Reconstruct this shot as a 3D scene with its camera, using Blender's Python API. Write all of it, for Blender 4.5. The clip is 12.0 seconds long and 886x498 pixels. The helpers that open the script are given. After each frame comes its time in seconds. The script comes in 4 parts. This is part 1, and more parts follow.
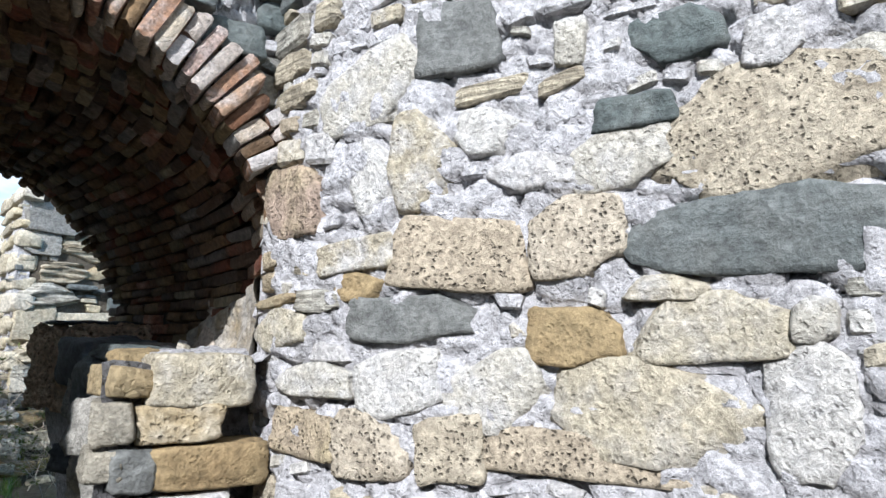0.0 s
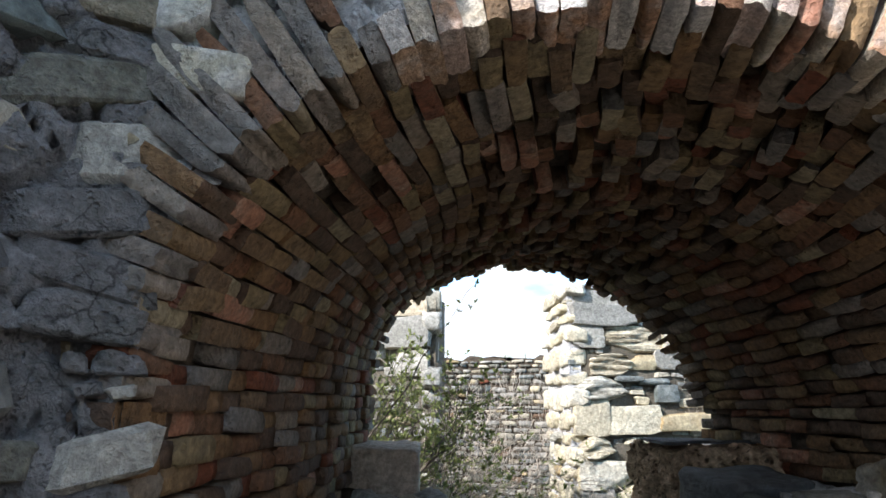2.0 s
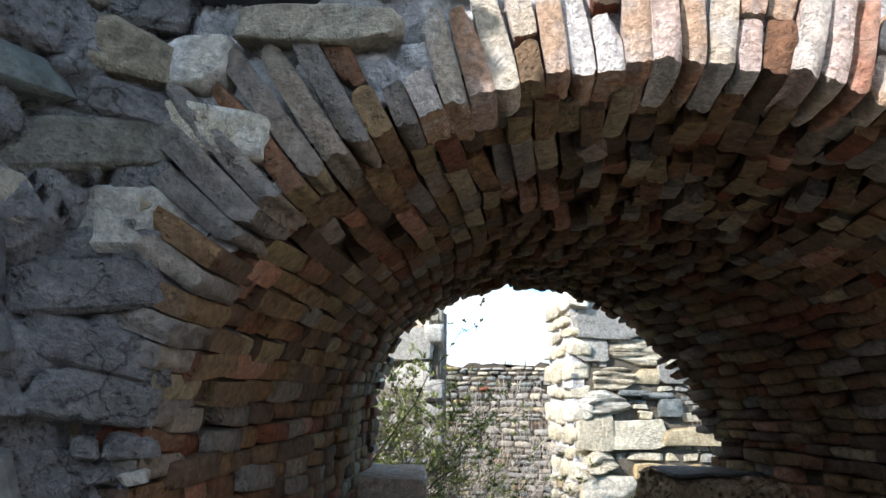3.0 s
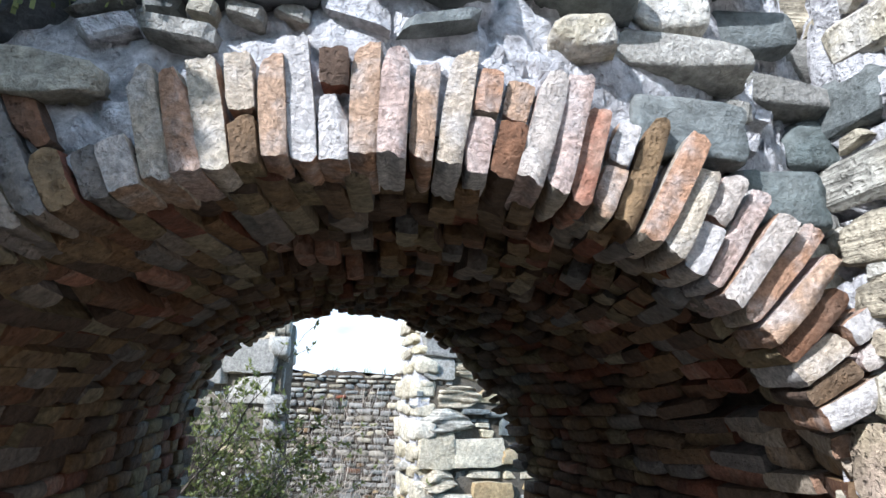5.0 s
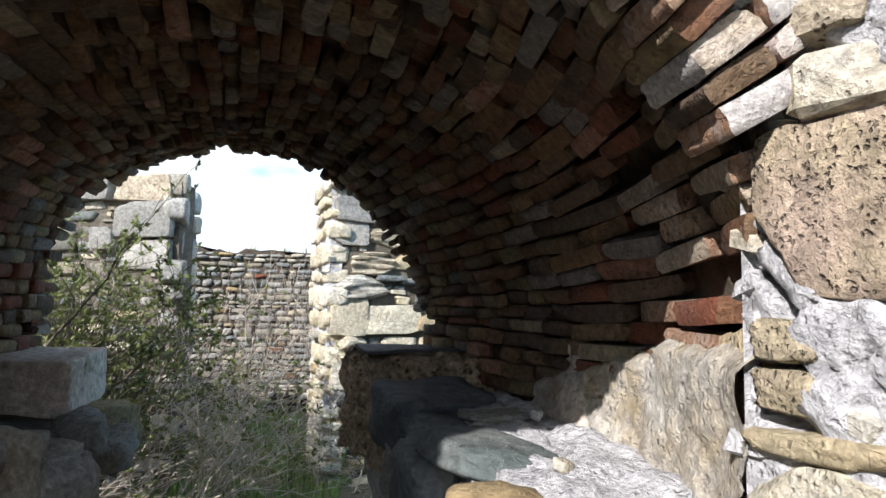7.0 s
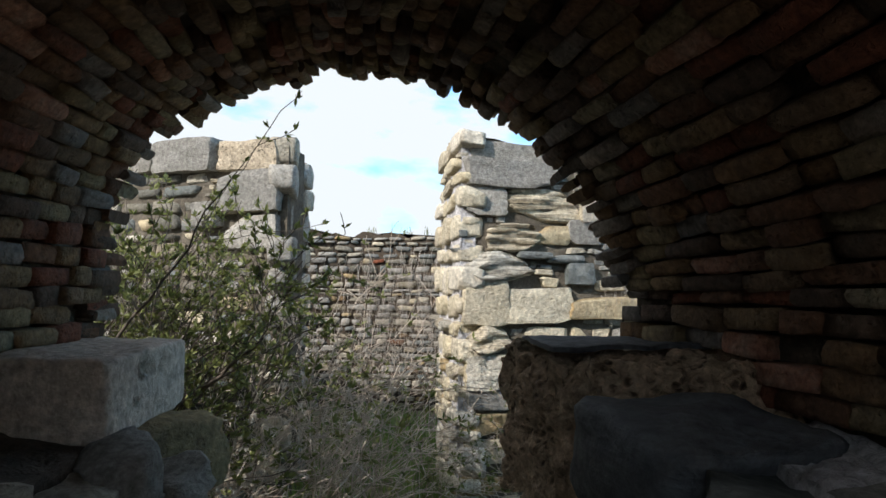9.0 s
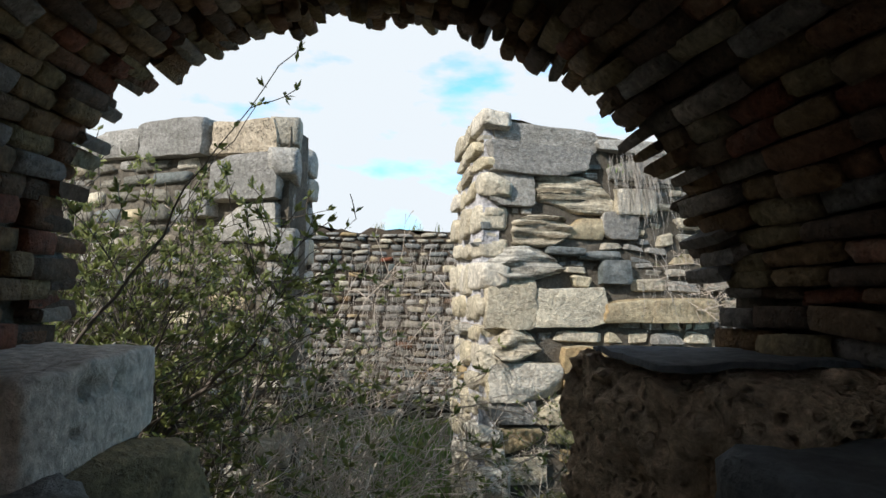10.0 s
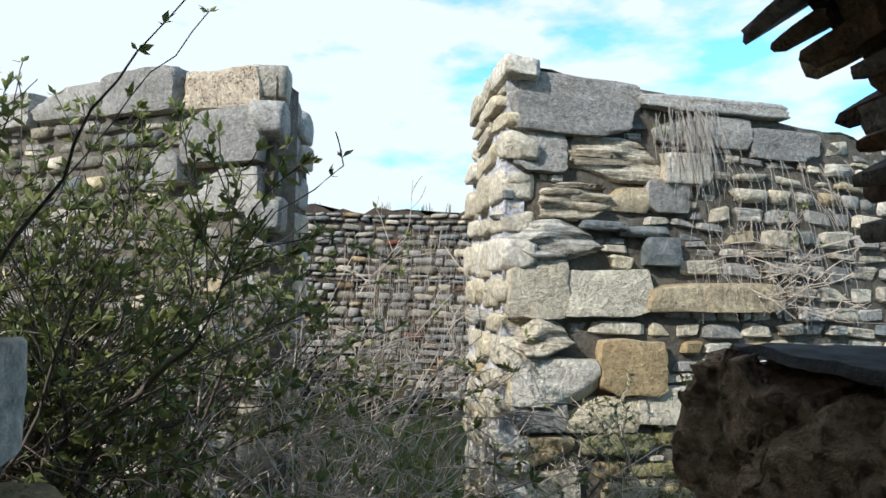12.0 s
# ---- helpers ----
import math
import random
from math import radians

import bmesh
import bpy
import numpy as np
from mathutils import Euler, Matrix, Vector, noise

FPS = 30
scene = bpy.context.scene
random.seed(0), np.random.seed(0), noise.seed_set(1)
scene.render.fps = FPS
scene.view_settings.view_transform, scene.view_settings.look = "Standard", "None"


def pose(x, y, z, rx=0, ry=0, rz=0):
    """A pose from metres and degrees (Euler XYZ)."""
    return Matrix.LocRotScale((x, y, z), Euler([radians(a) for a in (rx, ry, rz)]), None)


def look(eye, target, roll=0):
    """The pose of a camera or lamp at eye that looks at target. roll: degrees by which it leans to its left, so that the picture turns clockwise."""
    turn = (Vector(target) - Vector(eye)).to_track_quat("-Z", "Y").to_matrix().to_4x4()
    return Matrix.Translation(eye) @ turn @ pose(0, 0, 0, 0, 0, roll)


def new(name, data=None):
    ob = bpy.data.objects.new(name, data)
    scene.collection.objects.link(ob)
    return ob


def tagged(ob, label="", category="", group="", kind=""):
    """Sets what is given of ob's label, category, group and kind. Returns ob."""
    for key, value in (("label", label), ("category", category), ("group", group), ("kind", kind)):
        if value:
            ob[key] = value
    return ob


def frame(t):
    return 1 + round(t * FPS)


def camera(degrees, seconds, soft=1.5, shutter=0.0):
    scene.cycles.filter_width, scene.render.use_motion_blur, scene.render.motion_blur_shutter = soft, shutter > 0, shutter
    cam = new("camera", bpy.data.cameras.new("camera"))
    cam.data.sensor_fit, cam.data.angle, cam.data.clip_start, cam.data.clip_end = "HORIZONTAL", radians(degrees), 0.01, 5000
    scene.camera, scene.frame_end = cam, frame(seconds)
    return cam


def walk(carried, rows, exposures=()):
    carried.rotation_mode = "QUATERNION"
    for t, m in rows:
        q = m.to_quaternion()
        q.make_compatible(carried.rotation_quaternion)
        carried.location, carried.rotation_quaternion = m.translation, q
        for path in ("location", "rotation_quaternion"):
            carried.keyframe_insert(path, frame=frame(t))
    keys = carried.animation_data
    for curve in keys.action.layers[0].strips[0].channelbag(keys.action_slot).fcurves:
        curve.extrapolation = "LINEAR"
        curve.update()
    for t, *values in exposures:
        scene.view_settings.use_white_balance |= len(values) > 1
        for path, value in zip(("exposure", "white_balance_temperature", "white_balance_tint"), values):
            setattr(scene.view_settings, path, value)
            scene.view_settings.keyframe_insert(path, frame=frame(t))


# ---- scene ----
cam = camera(69.7, 12.0)
PATH = [
    (0, (0.087, -0.013, 1.647), (1.168, 1.64, 1.962), 0.7),
    (0.5, (-0.106, 0.22, 1.721), (0.687, 2.015, 2.107), 0.0),
    (1, (-0.219, 0.474, 1.794), (0.098, 2.404, 2.213), -0.9),
    (1.2, (-0.205, 0.557, 1.78), (-0.091, 2.499, 2.243), 0.0),
    (1.3, (-0.195, 0.608, 1.777), (-0.197, 2.551, 2.253), -0.8),
    (1.5, (-0.24, 0.70, 1.825), (-0.356, 2.631, 2.33), -0.7),
    (2, (-0.381, 0.851, 1.936), (-0.646, 2.773, 2.421), 0.5),
    (2.5, (-0.444, 0.87, 2.009), (-0.709, 2.794, 2.487), 0.5),
    (2.7, (-0.454, 0.872, 2.047), (-0.719, 2.798, 2.521), 0.6),
    (4.3, (-0.294, 0.815, 2.226), (-0.398, 2.752, 2.71), 1.2),
    (4.5, (-0.251, 0.851, 2.256), (-0.319, 2.791, 2.735), 1.2),
    (5, (-0.134, 0.938, 2.306), (-0.037, 2.881, 2.773), 1.8),
    (5.5, (-0.036, 0.974, 2.298), (0.241, 2.919, 2.672), 1.4),
    (5.9, (0.011, 0.98, 2.216), (0.353, 2.934, 2.474), 1.0),
    (6, (0.045, 1.003, 2.198), (0.362, 2.966, 2.414), 2.2),
    (6.5, (0.131, 1.135, 2.057), (0.436, 3.104, 2.23), 1.6),
    (7, (0.142, 1.326, 2.005), (0.437, 3.297, 2.174), 1.3),
    (7.5, (0.125, 1.522, 1.986), (0.378, 3.501, 2.128), 1.3),
    (7.7, (0.107, 1.603, 1.975), (0.3, 3.589, 2.106), 1.2),
    (9.3, (-0.046, 2.623, 1.917), (-0.115, 4.617, 2.056), 0.9),
    (9.5, (-0.074, 2.73, 1.912), (-0.143, 4.724, 2.045), 1.0),
    (9.7, (-0.111, 2.804, 1.912), (-0.181, 4.798, 2.043), 1.1),
    (10, (-0.131, 2.94, 1.91), (-0.2, 4.933, 2.053), 1.2),
    (10.5, (-0.152, 3.128, 1.895), (-0.233, 5.119, 2.056), 1.3),
    (11, (-0.178, 3.378, 1.892), (-0.27, 5.37, 2.052), 1.4),
    (11.5, (-0.169, 3.573, 1.856), (-0.269, 5.566, 1.998), 1.4),
    (12, (-0.182, 3.625, 1.863), (-0.278, 5.619, 1.976), 1.5),
]
EXPOSURES = [(0.0, 0.50, 5850, 12), (1.2, 0.92, 6050, 12), (2.5, 1.08, 6250, 13), (5.0, 0.90, 5650, 12), (7.5, 0.80, 6400, 14), (9.5, 0.18, 6600, 13), (12.0, 0.32, 6150, 11)]
walk(cam, [(t, look(eye, aim, lean)) for t, eye, aim, lean in PATH], EXPOSURES)

# ---- world and sun ----
SUN_DIR = Vector((-0.92, -1.0, 0.87)).normalized()
world = bpy.data.worlds.new("sky")
scene.world = world
world.use_nodes = True
wn, wl = world.node_tree.nodes, world.node_tree.links
wn.clear()
sky = wn.new("ShaderNodeTexSky")
sky.sky_type = "NISHITA"
sky.sun_disc = False
sky.sun_elevation = math.asin(SUN_DIR.z)
sky.sun_rotation = math.atan2(SUN_DIR.x, SUN_DIR.y)
wtc = wn.new("ShaderNodeTexCoord")
wmap = wn.new("ShaderNodeMapping")
wmap.inputs["Scale"].default_value = (2.2, 2.2, 5.5)
wl.new(wtc.outputs["Generated"], wmap.inputs[0])
cloud = wn.new("ShaderNodeTexNoise")
cloud.inputs["Scale"].default_value = 3.6
cloud.inputs["Detail"].default_value = 7.0
cloud.inputs["Roughness"].default_value = 0.5
wl.new(wmap.outputs[0], cloud.inputs["Vector"])
cramp = wn.new("ShaderNodeValToRGB")
cramp.color_ramp.elements[0].position = 0.30
cramp.color_ramp.elements[0].color = (0.12, 0.12, 0.12, 1)
cramp.color_ramp.elements[1].position = 0.48
wsep = wn.new("ShaderNodeSeparateXYZ")
wl.new(wtc.outputs["Generated"], wsep.inputs[0])
cover = wn.new("ShaderNodeMath")
cover.operation = "MULTIPLY_ADD"
cover.inputs[1].default_value = -0.24
wl.new(wsep.outputs["X"], cover.inputs[0])
wl.new(cloud.outputs["Fac"], cover.inputs[2])
wl.new(cover.outputs[0], cramp.inputs[0])
cmix = wn.new("ShaderNodeMixRGB")
cmix.inputs[2].default_value = (7.5, 8.3, 8.8, 1)
wl.new(cramp.outputs[0], cmix.inputs[0])
clear = wn.new("ShaderNodeMixRGB")
clear.blend_type = "MULTIPLY"
clear.inputs[0].default_value = 1.0
clear.inputs[2].default_value = (1.2, 2.7, 3.4, 1)
wl.new(sky.outputs[0], clear.inputs[1])
wl.new(clear.outputs[0], cmix.inputs[1])
wbg = wn.new("ShaderNodeBackground")
wbg.inputs["Strength"].default_value = 0.098
wl.new(cmix.outputs[0], wbg.inputs[0])
wout = wn.new("ShaderNodeOutputWorld")
wl.new(wbg.outputs[0], wout.inputs[0])
sun = new("sun", bpy.data.lights.new("sun", "SUN"))
sun.data.energy = 5.0
sun.data.angle = radians(0.55)
sun.data.color = (1.0, 0.965, 0.91)
sun.matrix_world = look(SUN_DIR * 30, (0, 0, 0))


# ---- materials ----
def stone_mat(name, colours, grain=60.0, pits=0.0, bump=0.5, rough=0.9, stain=(0.5, 0.5, 0.48), stain_amount=0.3, layers=0.0, size=4.0, relief=0.014, cracks=0.0):
    """Weathered mineral surface: one of several base colours for each piece, patches, grain, pits and cracks."""
    m = bpy.data.materials.new(name)
    m.use_nodes = True
    n, l = m.node_tree.nodes, m.node_tree.links
    b = n["Principled BSDF"]
    b.inputs["Roughness"].default_value = rough
    b.inputs["Specular IOR Level"].default_value = 0.25
    geo = n.new("ShaderNodeNewGeometry")
    info = n.new("ShaderNodeObjectInfo")
    rand = n.new("ShaderNodeMath")
    rand.operation = "ADD"
    l.new(info.outputs["Random"], rand.inputs[0])
    l.new(geo.outputs["Random Per Island"], rand.inputs[1])
    frac = n.new("ShaderNodeMath")
    frac.operation = "FRACT"
    l.new(rand.outputs[0], frac.inputs[0])
    ramp = n.new("ShaderNodeValToRGB")
    ramp.color_ramp.interpolation = "CONSTANT" if len(colours) > 2 else "LINEAR"
    for i, c in enumerate(colours):
        e = ramp.color_ramp.elements[i] if i < 2 else ramp.color_ramp.elements.new(1.0)
        e.position = i / len(colours) if len(colours) > 2 else float(i)
        e.color = (*c, 1)
    l.new(frac.outputs[0], ramp.inputs[0])
    pos = geo.outputs["Position"]

    def tex(scale, detail, rough_=0.6, vec=None):
        t = n.new("ShaderNodeTexNoise")
        t.inputs["Scale"].default_value = scale
        t.inputs["Detail"].default_value = detail
        t.inputs["Roughness"].default_value = rough_
        l.new(vec or pos, t.inputs["Vector"])
        return t.outputs["Fac"]

    def remap(sock, a, c, lo=0.0, hi=1.0):
        r = n.new("ShaderNodeMapRange")
        r.inputs[1].default_value, r.inputs[2].default_value = a, c
        r.inputs[3].default_value, r.inputs[4].default_value = lo, hi
        l.new(sock, r.inputs[0])
        return r.outputs[0]

    def mix(kind, fac, a, c):
        x = n.new("ShaderNodeMixRGB")
        x.blend_type = kind
        for k, v in ((0, fac), (1, a), (2, c)):
            if isinstance(v, (int, float)):
                x.inputs[k].default_value = v
            elif isinstance(v, tuple):
                x.inputs[k].default_value = (*v, 1)
            else:
                l.new(v, x.inputs[k])
        return x.outputs[0]

    patch = tex(size, 5)
    col = mix("MIX", remap(patch, 0.45, 0.7, 0.0, stain_amount), ramp.outputs[0], stain)
    fine = tex(grain, 6, 0.7)
    shade = remap(fine, 0.32, 0.68, 0.66, 1.24)
    col = mix("MULTIPLY", 1.0, col, shade)
    middle = tex(size * 4.5, 4, 0.65)
    col = mix("MULTIPLY", 1.0, col, remap(middle, 0.3, 0.7, 0.64, 1.26))
    height = mix("ADD", 0.6, fine, middle)
    if pits:
        jitter = n.new("ShaderNodeMixRGB")
        jitter.blend_type = "ADD"
        jitter.inputs[0].default_value = 0.02
        rag = n.new("ShaderNodeTexNoise")
        rag.inputs["Scale"].default_value = grain
        rag.inputs["Detail"].default_value = 3.0
        l.new(pos, rag.inputs["Vector"])
        l.new(pos, jitter.inputs[1])
        l.new(rag.outputs["Color"], jitter.inputs[2])
        pore = n.new("ShaderNodeTexVoronoi")
        pore.inputs["Scale"].default_value = grain * 1.25
        l.new(jitter.outputs[0], pore.inputs["Vector"])
        hole = remap(pore.outputs["Distance"], 0.14, 0.40)
        hole = mix("LIGHTEN", 1.0, hole, remap(tex(grain * 0.3, 3), 0.44, 0.56))
        col = mix("MULTIPLY", pits * pits * 0.85, col, remap(hole, 0, 1, 0.30, 1.05))
        height = mix("ADD", pits * 1.3, height, hole)
    if layers:
        mp = n.new("ShaderNodeMapping")
        mp.inputs["Scale"].default_value = (5, 5, 60)
        l.new(pos, mp.inputs[0])
        lay = tex(1.0, 4, 0.6, mp.outputs[0])
        col = mix("MULTIPLY", layers, col, remap(lay, 0.35, 0.6, 0.5, 1.18))
        height = mix("ADD", layers * 1.5, height, lay)
    if cracks:
        warp = n.new("ShaderNodeMixRGB")
        warp.blend_type = "ADD"
        warp.inputs[0].default_value = 0.16
        wob = n.new("ShaderNodeTexNoise")
        wob.inputs["Scale"].default_value = 9.0
        wob.inputs["Detail"].default_value = 5.0
        l.new(pos, wob.inputs["Vector"])
        l.new(pos, warp.inputs[1])
        l.new(wob.outputs["Color"], warp.inputs[2])
        cell = n.new("ShaderNodeTexVoronoi")
        cell.feature = "DISTANCE_TO_EDGE"
        cell.inputs["Scale"].default_value = 9.0
        l.new(warp.outputs[0], cell.inputs["Vector"])
        line = remap(cell.outputs["Distance"], 0.004, 0.035)
        gaps = remap(tex(3.0, 3), 0.42, 0.56, 1.0, 0.0)
        line = mix("MIX", gaps, line, (1.0, 1.0, 1.0))
        col = mix("MULTIPLY", cracks, col, remap(line, 0, 1, 0.32, 1.0))
    bp = n.new("ShaderNodeBump")
    bp.inputs["Strength"].default_value = bump
    bp.inputs["Distance"].default_value = relief
    l.new(height, bp.inputs["Height"])
    l.new(bp.outputs[0], b.inputs["Normal"])
    l.new(col, b.inputs["Base Color"])
    return m


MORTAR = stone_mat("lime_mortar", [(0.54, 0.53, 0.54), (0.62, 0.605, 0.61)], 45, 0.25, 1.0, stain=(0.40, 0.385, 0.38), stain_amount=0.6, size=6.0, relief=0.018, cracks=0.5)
# Darker copy of the lime mortar; holds the left wall's shade in its colour.
MORTAR_GREY = stone_mat("darkened_grey_mortar", [(0.20, 0.195, 0.195), (0.26, 0.255, 0.258)], 45, 0.35, 1.2, stain=(0.15, 0.15, 0.14), stain_amount=0.7, size=6.0, relief=0.028, cracks=0.9)
SAND = stone_mat("pale_sandstone", [(0.50, 0.45, 0.34), (0.46, 0.40, 0.29)], 42, 0.3, 1.0, stain=(0.54, 0.52, 0.49), stain_amount=0.55, size=9, relief=0.014)
MASONRY = stone_mat("weathered_limestone", [(0.60, 0.54, 0.41), (0.56, 0.49, 0.34), (0.63, 0.58, 0.48), (0.51, 0.45, 0.33)], 46, 0.2, 1.0, stain=(0.36, 0.33, 0.27), stain_amount=0.5, size=6, relief=0.017)
# Soil and the shadow in the deep joints, both put into this colour.
MORTAR_TAN = stone_mat("joint_shadow_mortar", [(0.12, 0.105, 0.082), (0.16, 0.14, 0.11)], 50, 0.2, 1.0, stain=(0.07, 0.06, 0.045), stain_amount=0.6)
# Near-black copy of the mortar: deep shade is put into its colour.
MORTAR_DARK = stone_mat("deep_shade_mortar", [(0.085, 0.066, 0.048), (0.11, 0.088, 0.065)], 50, 0.2, 0.9, stain=(0.035, 0.03, 0.025), stain_amount=0.6)
LIME = stone_mat("limestone", [(0.52, 0.49, 0.42), (0.48, 0.43, 0.33), (0.57, 0.55, 0.51), (0.44, 0.39, 0.29), (0.52, 0.50, 0.48)], 42, 0.3, 1.0, stain=(0.58, 0.57, 0.565), stain_amount=0.75, size=10, relief=0.014)
SHELLY = stone_mat("shelly_limestone", [(0.50, 0.44, 0.335), (0.46, 0.39, 0.29), (0.52, 0.455, 0.355)], 50, 1.0, 1.0, stain=(0.30, 0.25, 0.18), stain_amount=0.6, size=9, relief=0.013)
PINKISH = stone_mat("pink_shell_stone", [(0.47, 0.36, 0.28), (0.51, 0.43, 0.30)], 60, 0.9, 1.2, stain=(0.48, 0.40, 0.25), stain_amount=0.9, size=5)
OCHRE = stone_mat("ochre_sandstone", [(0.36, 0.285, 0.165), (0.41, 0.345, 0.225), (0.33, 0.25, 0.135)], 40, 0.3, 0.8, stain=(0.30, 0.20, 0.10), stain_amount=0.5)
SLATE = stone_mat("green_grey_schist", [(0.115, 0.135, 0.13), (0.15, 0.165, 0.16), (0.18, 0.185, 0.175)], 34, 0.0, 1.0, 0.8, stain=(0.24, 0.24, 0.22), stain_amount=0.5, layers=0.15)
DARKSLATE = stone_mat("dark_slate", [(0.085, 0.095, 0.11), (0.11, 0.12, 0.13)], 30, 0.0, 0.9, 0.75, stain=(0.10, 0.095, 0.085), stain_amount=0.5, layers=0.3)
LAYERED = stone_mat("layered_sandstone", [(0.54, 0.48, 0.36), (0.50, 0.44, 0.33), (0.44, 0.42, 0.36)], 40, 0.2, 1.0, stain=(0.30, 0.25, 0.17), stain_amount=0.4, layers=1.0, relief=0.018)
GREYSTONE = stone_mat("lichened_grey_stone", [(0.34, 0.325, 0.29), (0.41, 0.39, 0.345), (0.28, 0.27, 0.245), (0.42, 0.38, 0.30)], 60, 0.15, 1.0, stain=(0.20, 0.195, 0.17), stain_amount=0.6, size=7, relief=0.016)
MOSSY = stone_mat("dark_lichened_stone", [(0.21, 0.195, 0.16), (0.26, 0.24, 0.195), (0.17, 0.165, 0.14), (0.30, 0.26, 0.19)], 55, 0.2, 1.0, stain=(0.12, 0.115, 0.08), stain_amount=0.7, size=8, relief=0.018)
MOSS = stone_mat("moss_stained_stone", [(0.24, 0.21, 0.09), (0.30, 0.25, 0.12), (0.20, 0.19, 0.09)], 45, 0.2, 1.0, stain=(0.36, 0.32, 0.22), stain_amount=0.6, size=9, relief=0.018)
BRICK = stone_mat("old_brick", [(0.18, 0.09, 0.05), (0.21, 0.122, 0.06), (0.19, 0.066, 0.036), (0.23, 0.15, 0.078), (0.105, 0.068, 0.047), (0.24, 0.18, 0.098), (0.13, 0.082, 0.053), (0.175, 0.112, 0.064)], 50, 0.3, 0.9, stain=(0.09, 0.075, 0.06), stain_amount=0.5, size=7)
# Lime smears, and the sun's brightness on the ring, both in the colour.
BRICK_PALE = stone_mat("sunlit_limewashed_brick", [(0.54, 0.47, 0.41), (0.46, 0.27, 0.17), (0.55, 0.47, 0.36), (0.58, 0.54, 0.51), (0.46, 0.31, 0.21), (0.54, 0.40, 0.34), (0.52, 0.43, 0.33)], 70, 0.15, 1.0, stain=(0.55, 0.52, 0.50), stain_amount=0.6, size=16)
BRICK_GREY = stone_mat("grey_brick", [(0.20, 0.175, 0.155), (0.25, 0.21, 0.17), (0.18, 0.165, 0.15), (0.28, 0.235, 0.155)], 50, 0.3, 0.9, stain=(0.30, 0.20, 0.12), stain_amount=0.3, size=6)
# Lighter copy of the vault brick, for the courses that the sun reaches.
BRICK_SIDE = stone_mat("sunlit_weathered_tan_brick", [(0.38, 0.27, 0.17), (0.42, 0.32, 0.21), (0.33, 0.20, 0.13), (0.44, 0.36, 0.27), (0.36, 0.25, 0.14)], 55, 0.4, 1.0, stain=(0.46, 0.40, 0.34), stain_amount=0.5, size=12)
REDBRICK = stone_mat("red_brick", [(0.34, 0.165, 0.105), (0.31, 0.15, 0.10)], 50, 0.3, 0.8, stain=(0.36, 0.28, 0.22), stain_amount=0.7, size=12)
MUDSTONE = stone_mat("warm_ochre_limestone", [(0.42, 0.33, 0.19), (0.47, 0.38, 0.24)], 36, 0.5, 1.0, stain=(0.50, 0.46, 0.38), stain_amount=0.7, size=9)
PLASTER = stone_mat("stained_plaster", [(0.44, 0.41, 0.36), (0.50, 0.47, 0.42)], 40, 0.3, 1.1, stain=(0.34, 0.26, 0.14), stain_amount=0.8, size=5, cracks=0.2)
EARTH = stone_mat("earth", [(0.13, 0.10, 0.07), (0.17, 0.14, 0.10)], 30, 0.0, 1.0, stain=(0.08, 0.10, 0.04), stain_amount=0.7)


def plain_mat(name, a, c, rough=0.7, scale=20.0, trans=0.0):
    m = bpy.data.materials.new(name)
    m.use_nodes = True
    n, l = m.node_tree.nodes, m.node_tree.links
    b = n["Principled BSDF"]
    b.inputs["Roughness"].default_value = rough
    geo = n.new("ShaderNodeNewGeometry")
    t = n.new("ShaderNodeTexNoise")
    t.inputs["Scale"].default_value = scale
    l.new(geo.outputs["Position"], t.inputs["Vector"])
    add = n.new("ShaderNodeMath")
    l.new(t.outputs["Fac"], add.inputs[0])
    l.new(geo.outputs["Random Per Island"], add.inputs[1])
    half = n.new("ShaderNodeMath")
    half.operation = "MULTIPLY"
    half.inputs[1].default_value = 0.5
    l.new(add.outputs[0], half.inputs[0])
    r = n.new("ShaderNodeValToRGB")
    r.color_ramp.elements[0].position, r.color_ramp.elements[1].position = 0.2, 0.8
    r.color_ramp.elements[0].color, r.color_ramp.elements[1].color = (*a, 1), (*c, 1)
    l.new(half.outputs[0], r.inputs[0])
    l.new(r.outputs[0], b.inputs["Base Color"])
    if trans:
        tr = n.new("ShaderNodeBsdfTranslucent")
        l.new(r.outputs[0], tr.inputs[0])
        ms = n.new("ShaderNodeMixShader")
        ms.inputs[0].default_value = trans
        l.new(b.outputs[0], ms.inputs[1])
        l.new(tr.outputs[0], ms.inputs[2])
        l.new(ms.outputs[0], n["Material Output"].inputs[0])
    return m


BARK = plain_mat("bark", (0.035, 0.028, 0.022), (0.12, 0.095, 0.07), 0.85)
TWIG = plain_mat("dry_twigs", (0.28, 0.225, 0.175), (0.58, 0.50, 0.41), 0.85)
LEAF = plain_mat("young_leaves", (0.07, 0.095, 0.028), (0.25, 0.27, 0.085), 0.6, 8, 0.4)
STRAW = plain_mat("dry_stems", (0.30, 0.26, 0.21), (0.46, 0.42, 0.37), 0.9)
GRASSM = plain_mat("grass", (0.09, 0.17, 0.03), (0.22, 0.32, 0.09), 0.7, 5, 0.3)


# ---- building helpers ----
def empty_mesh_object(name, verts, faces, material, smooth=True, parent=None):
    me = bpy.data.meshes.new(name)
    me.from_pydata(verts, [], faces)
    me.materials.append(material)
    if smooth:
        me.polygons.foreach_set("use_smooth", [True] * len(me.polygons))
    me.update()
    ob = new(name, me)
    if parent is not None:
        ob.parent = parent
    return ob


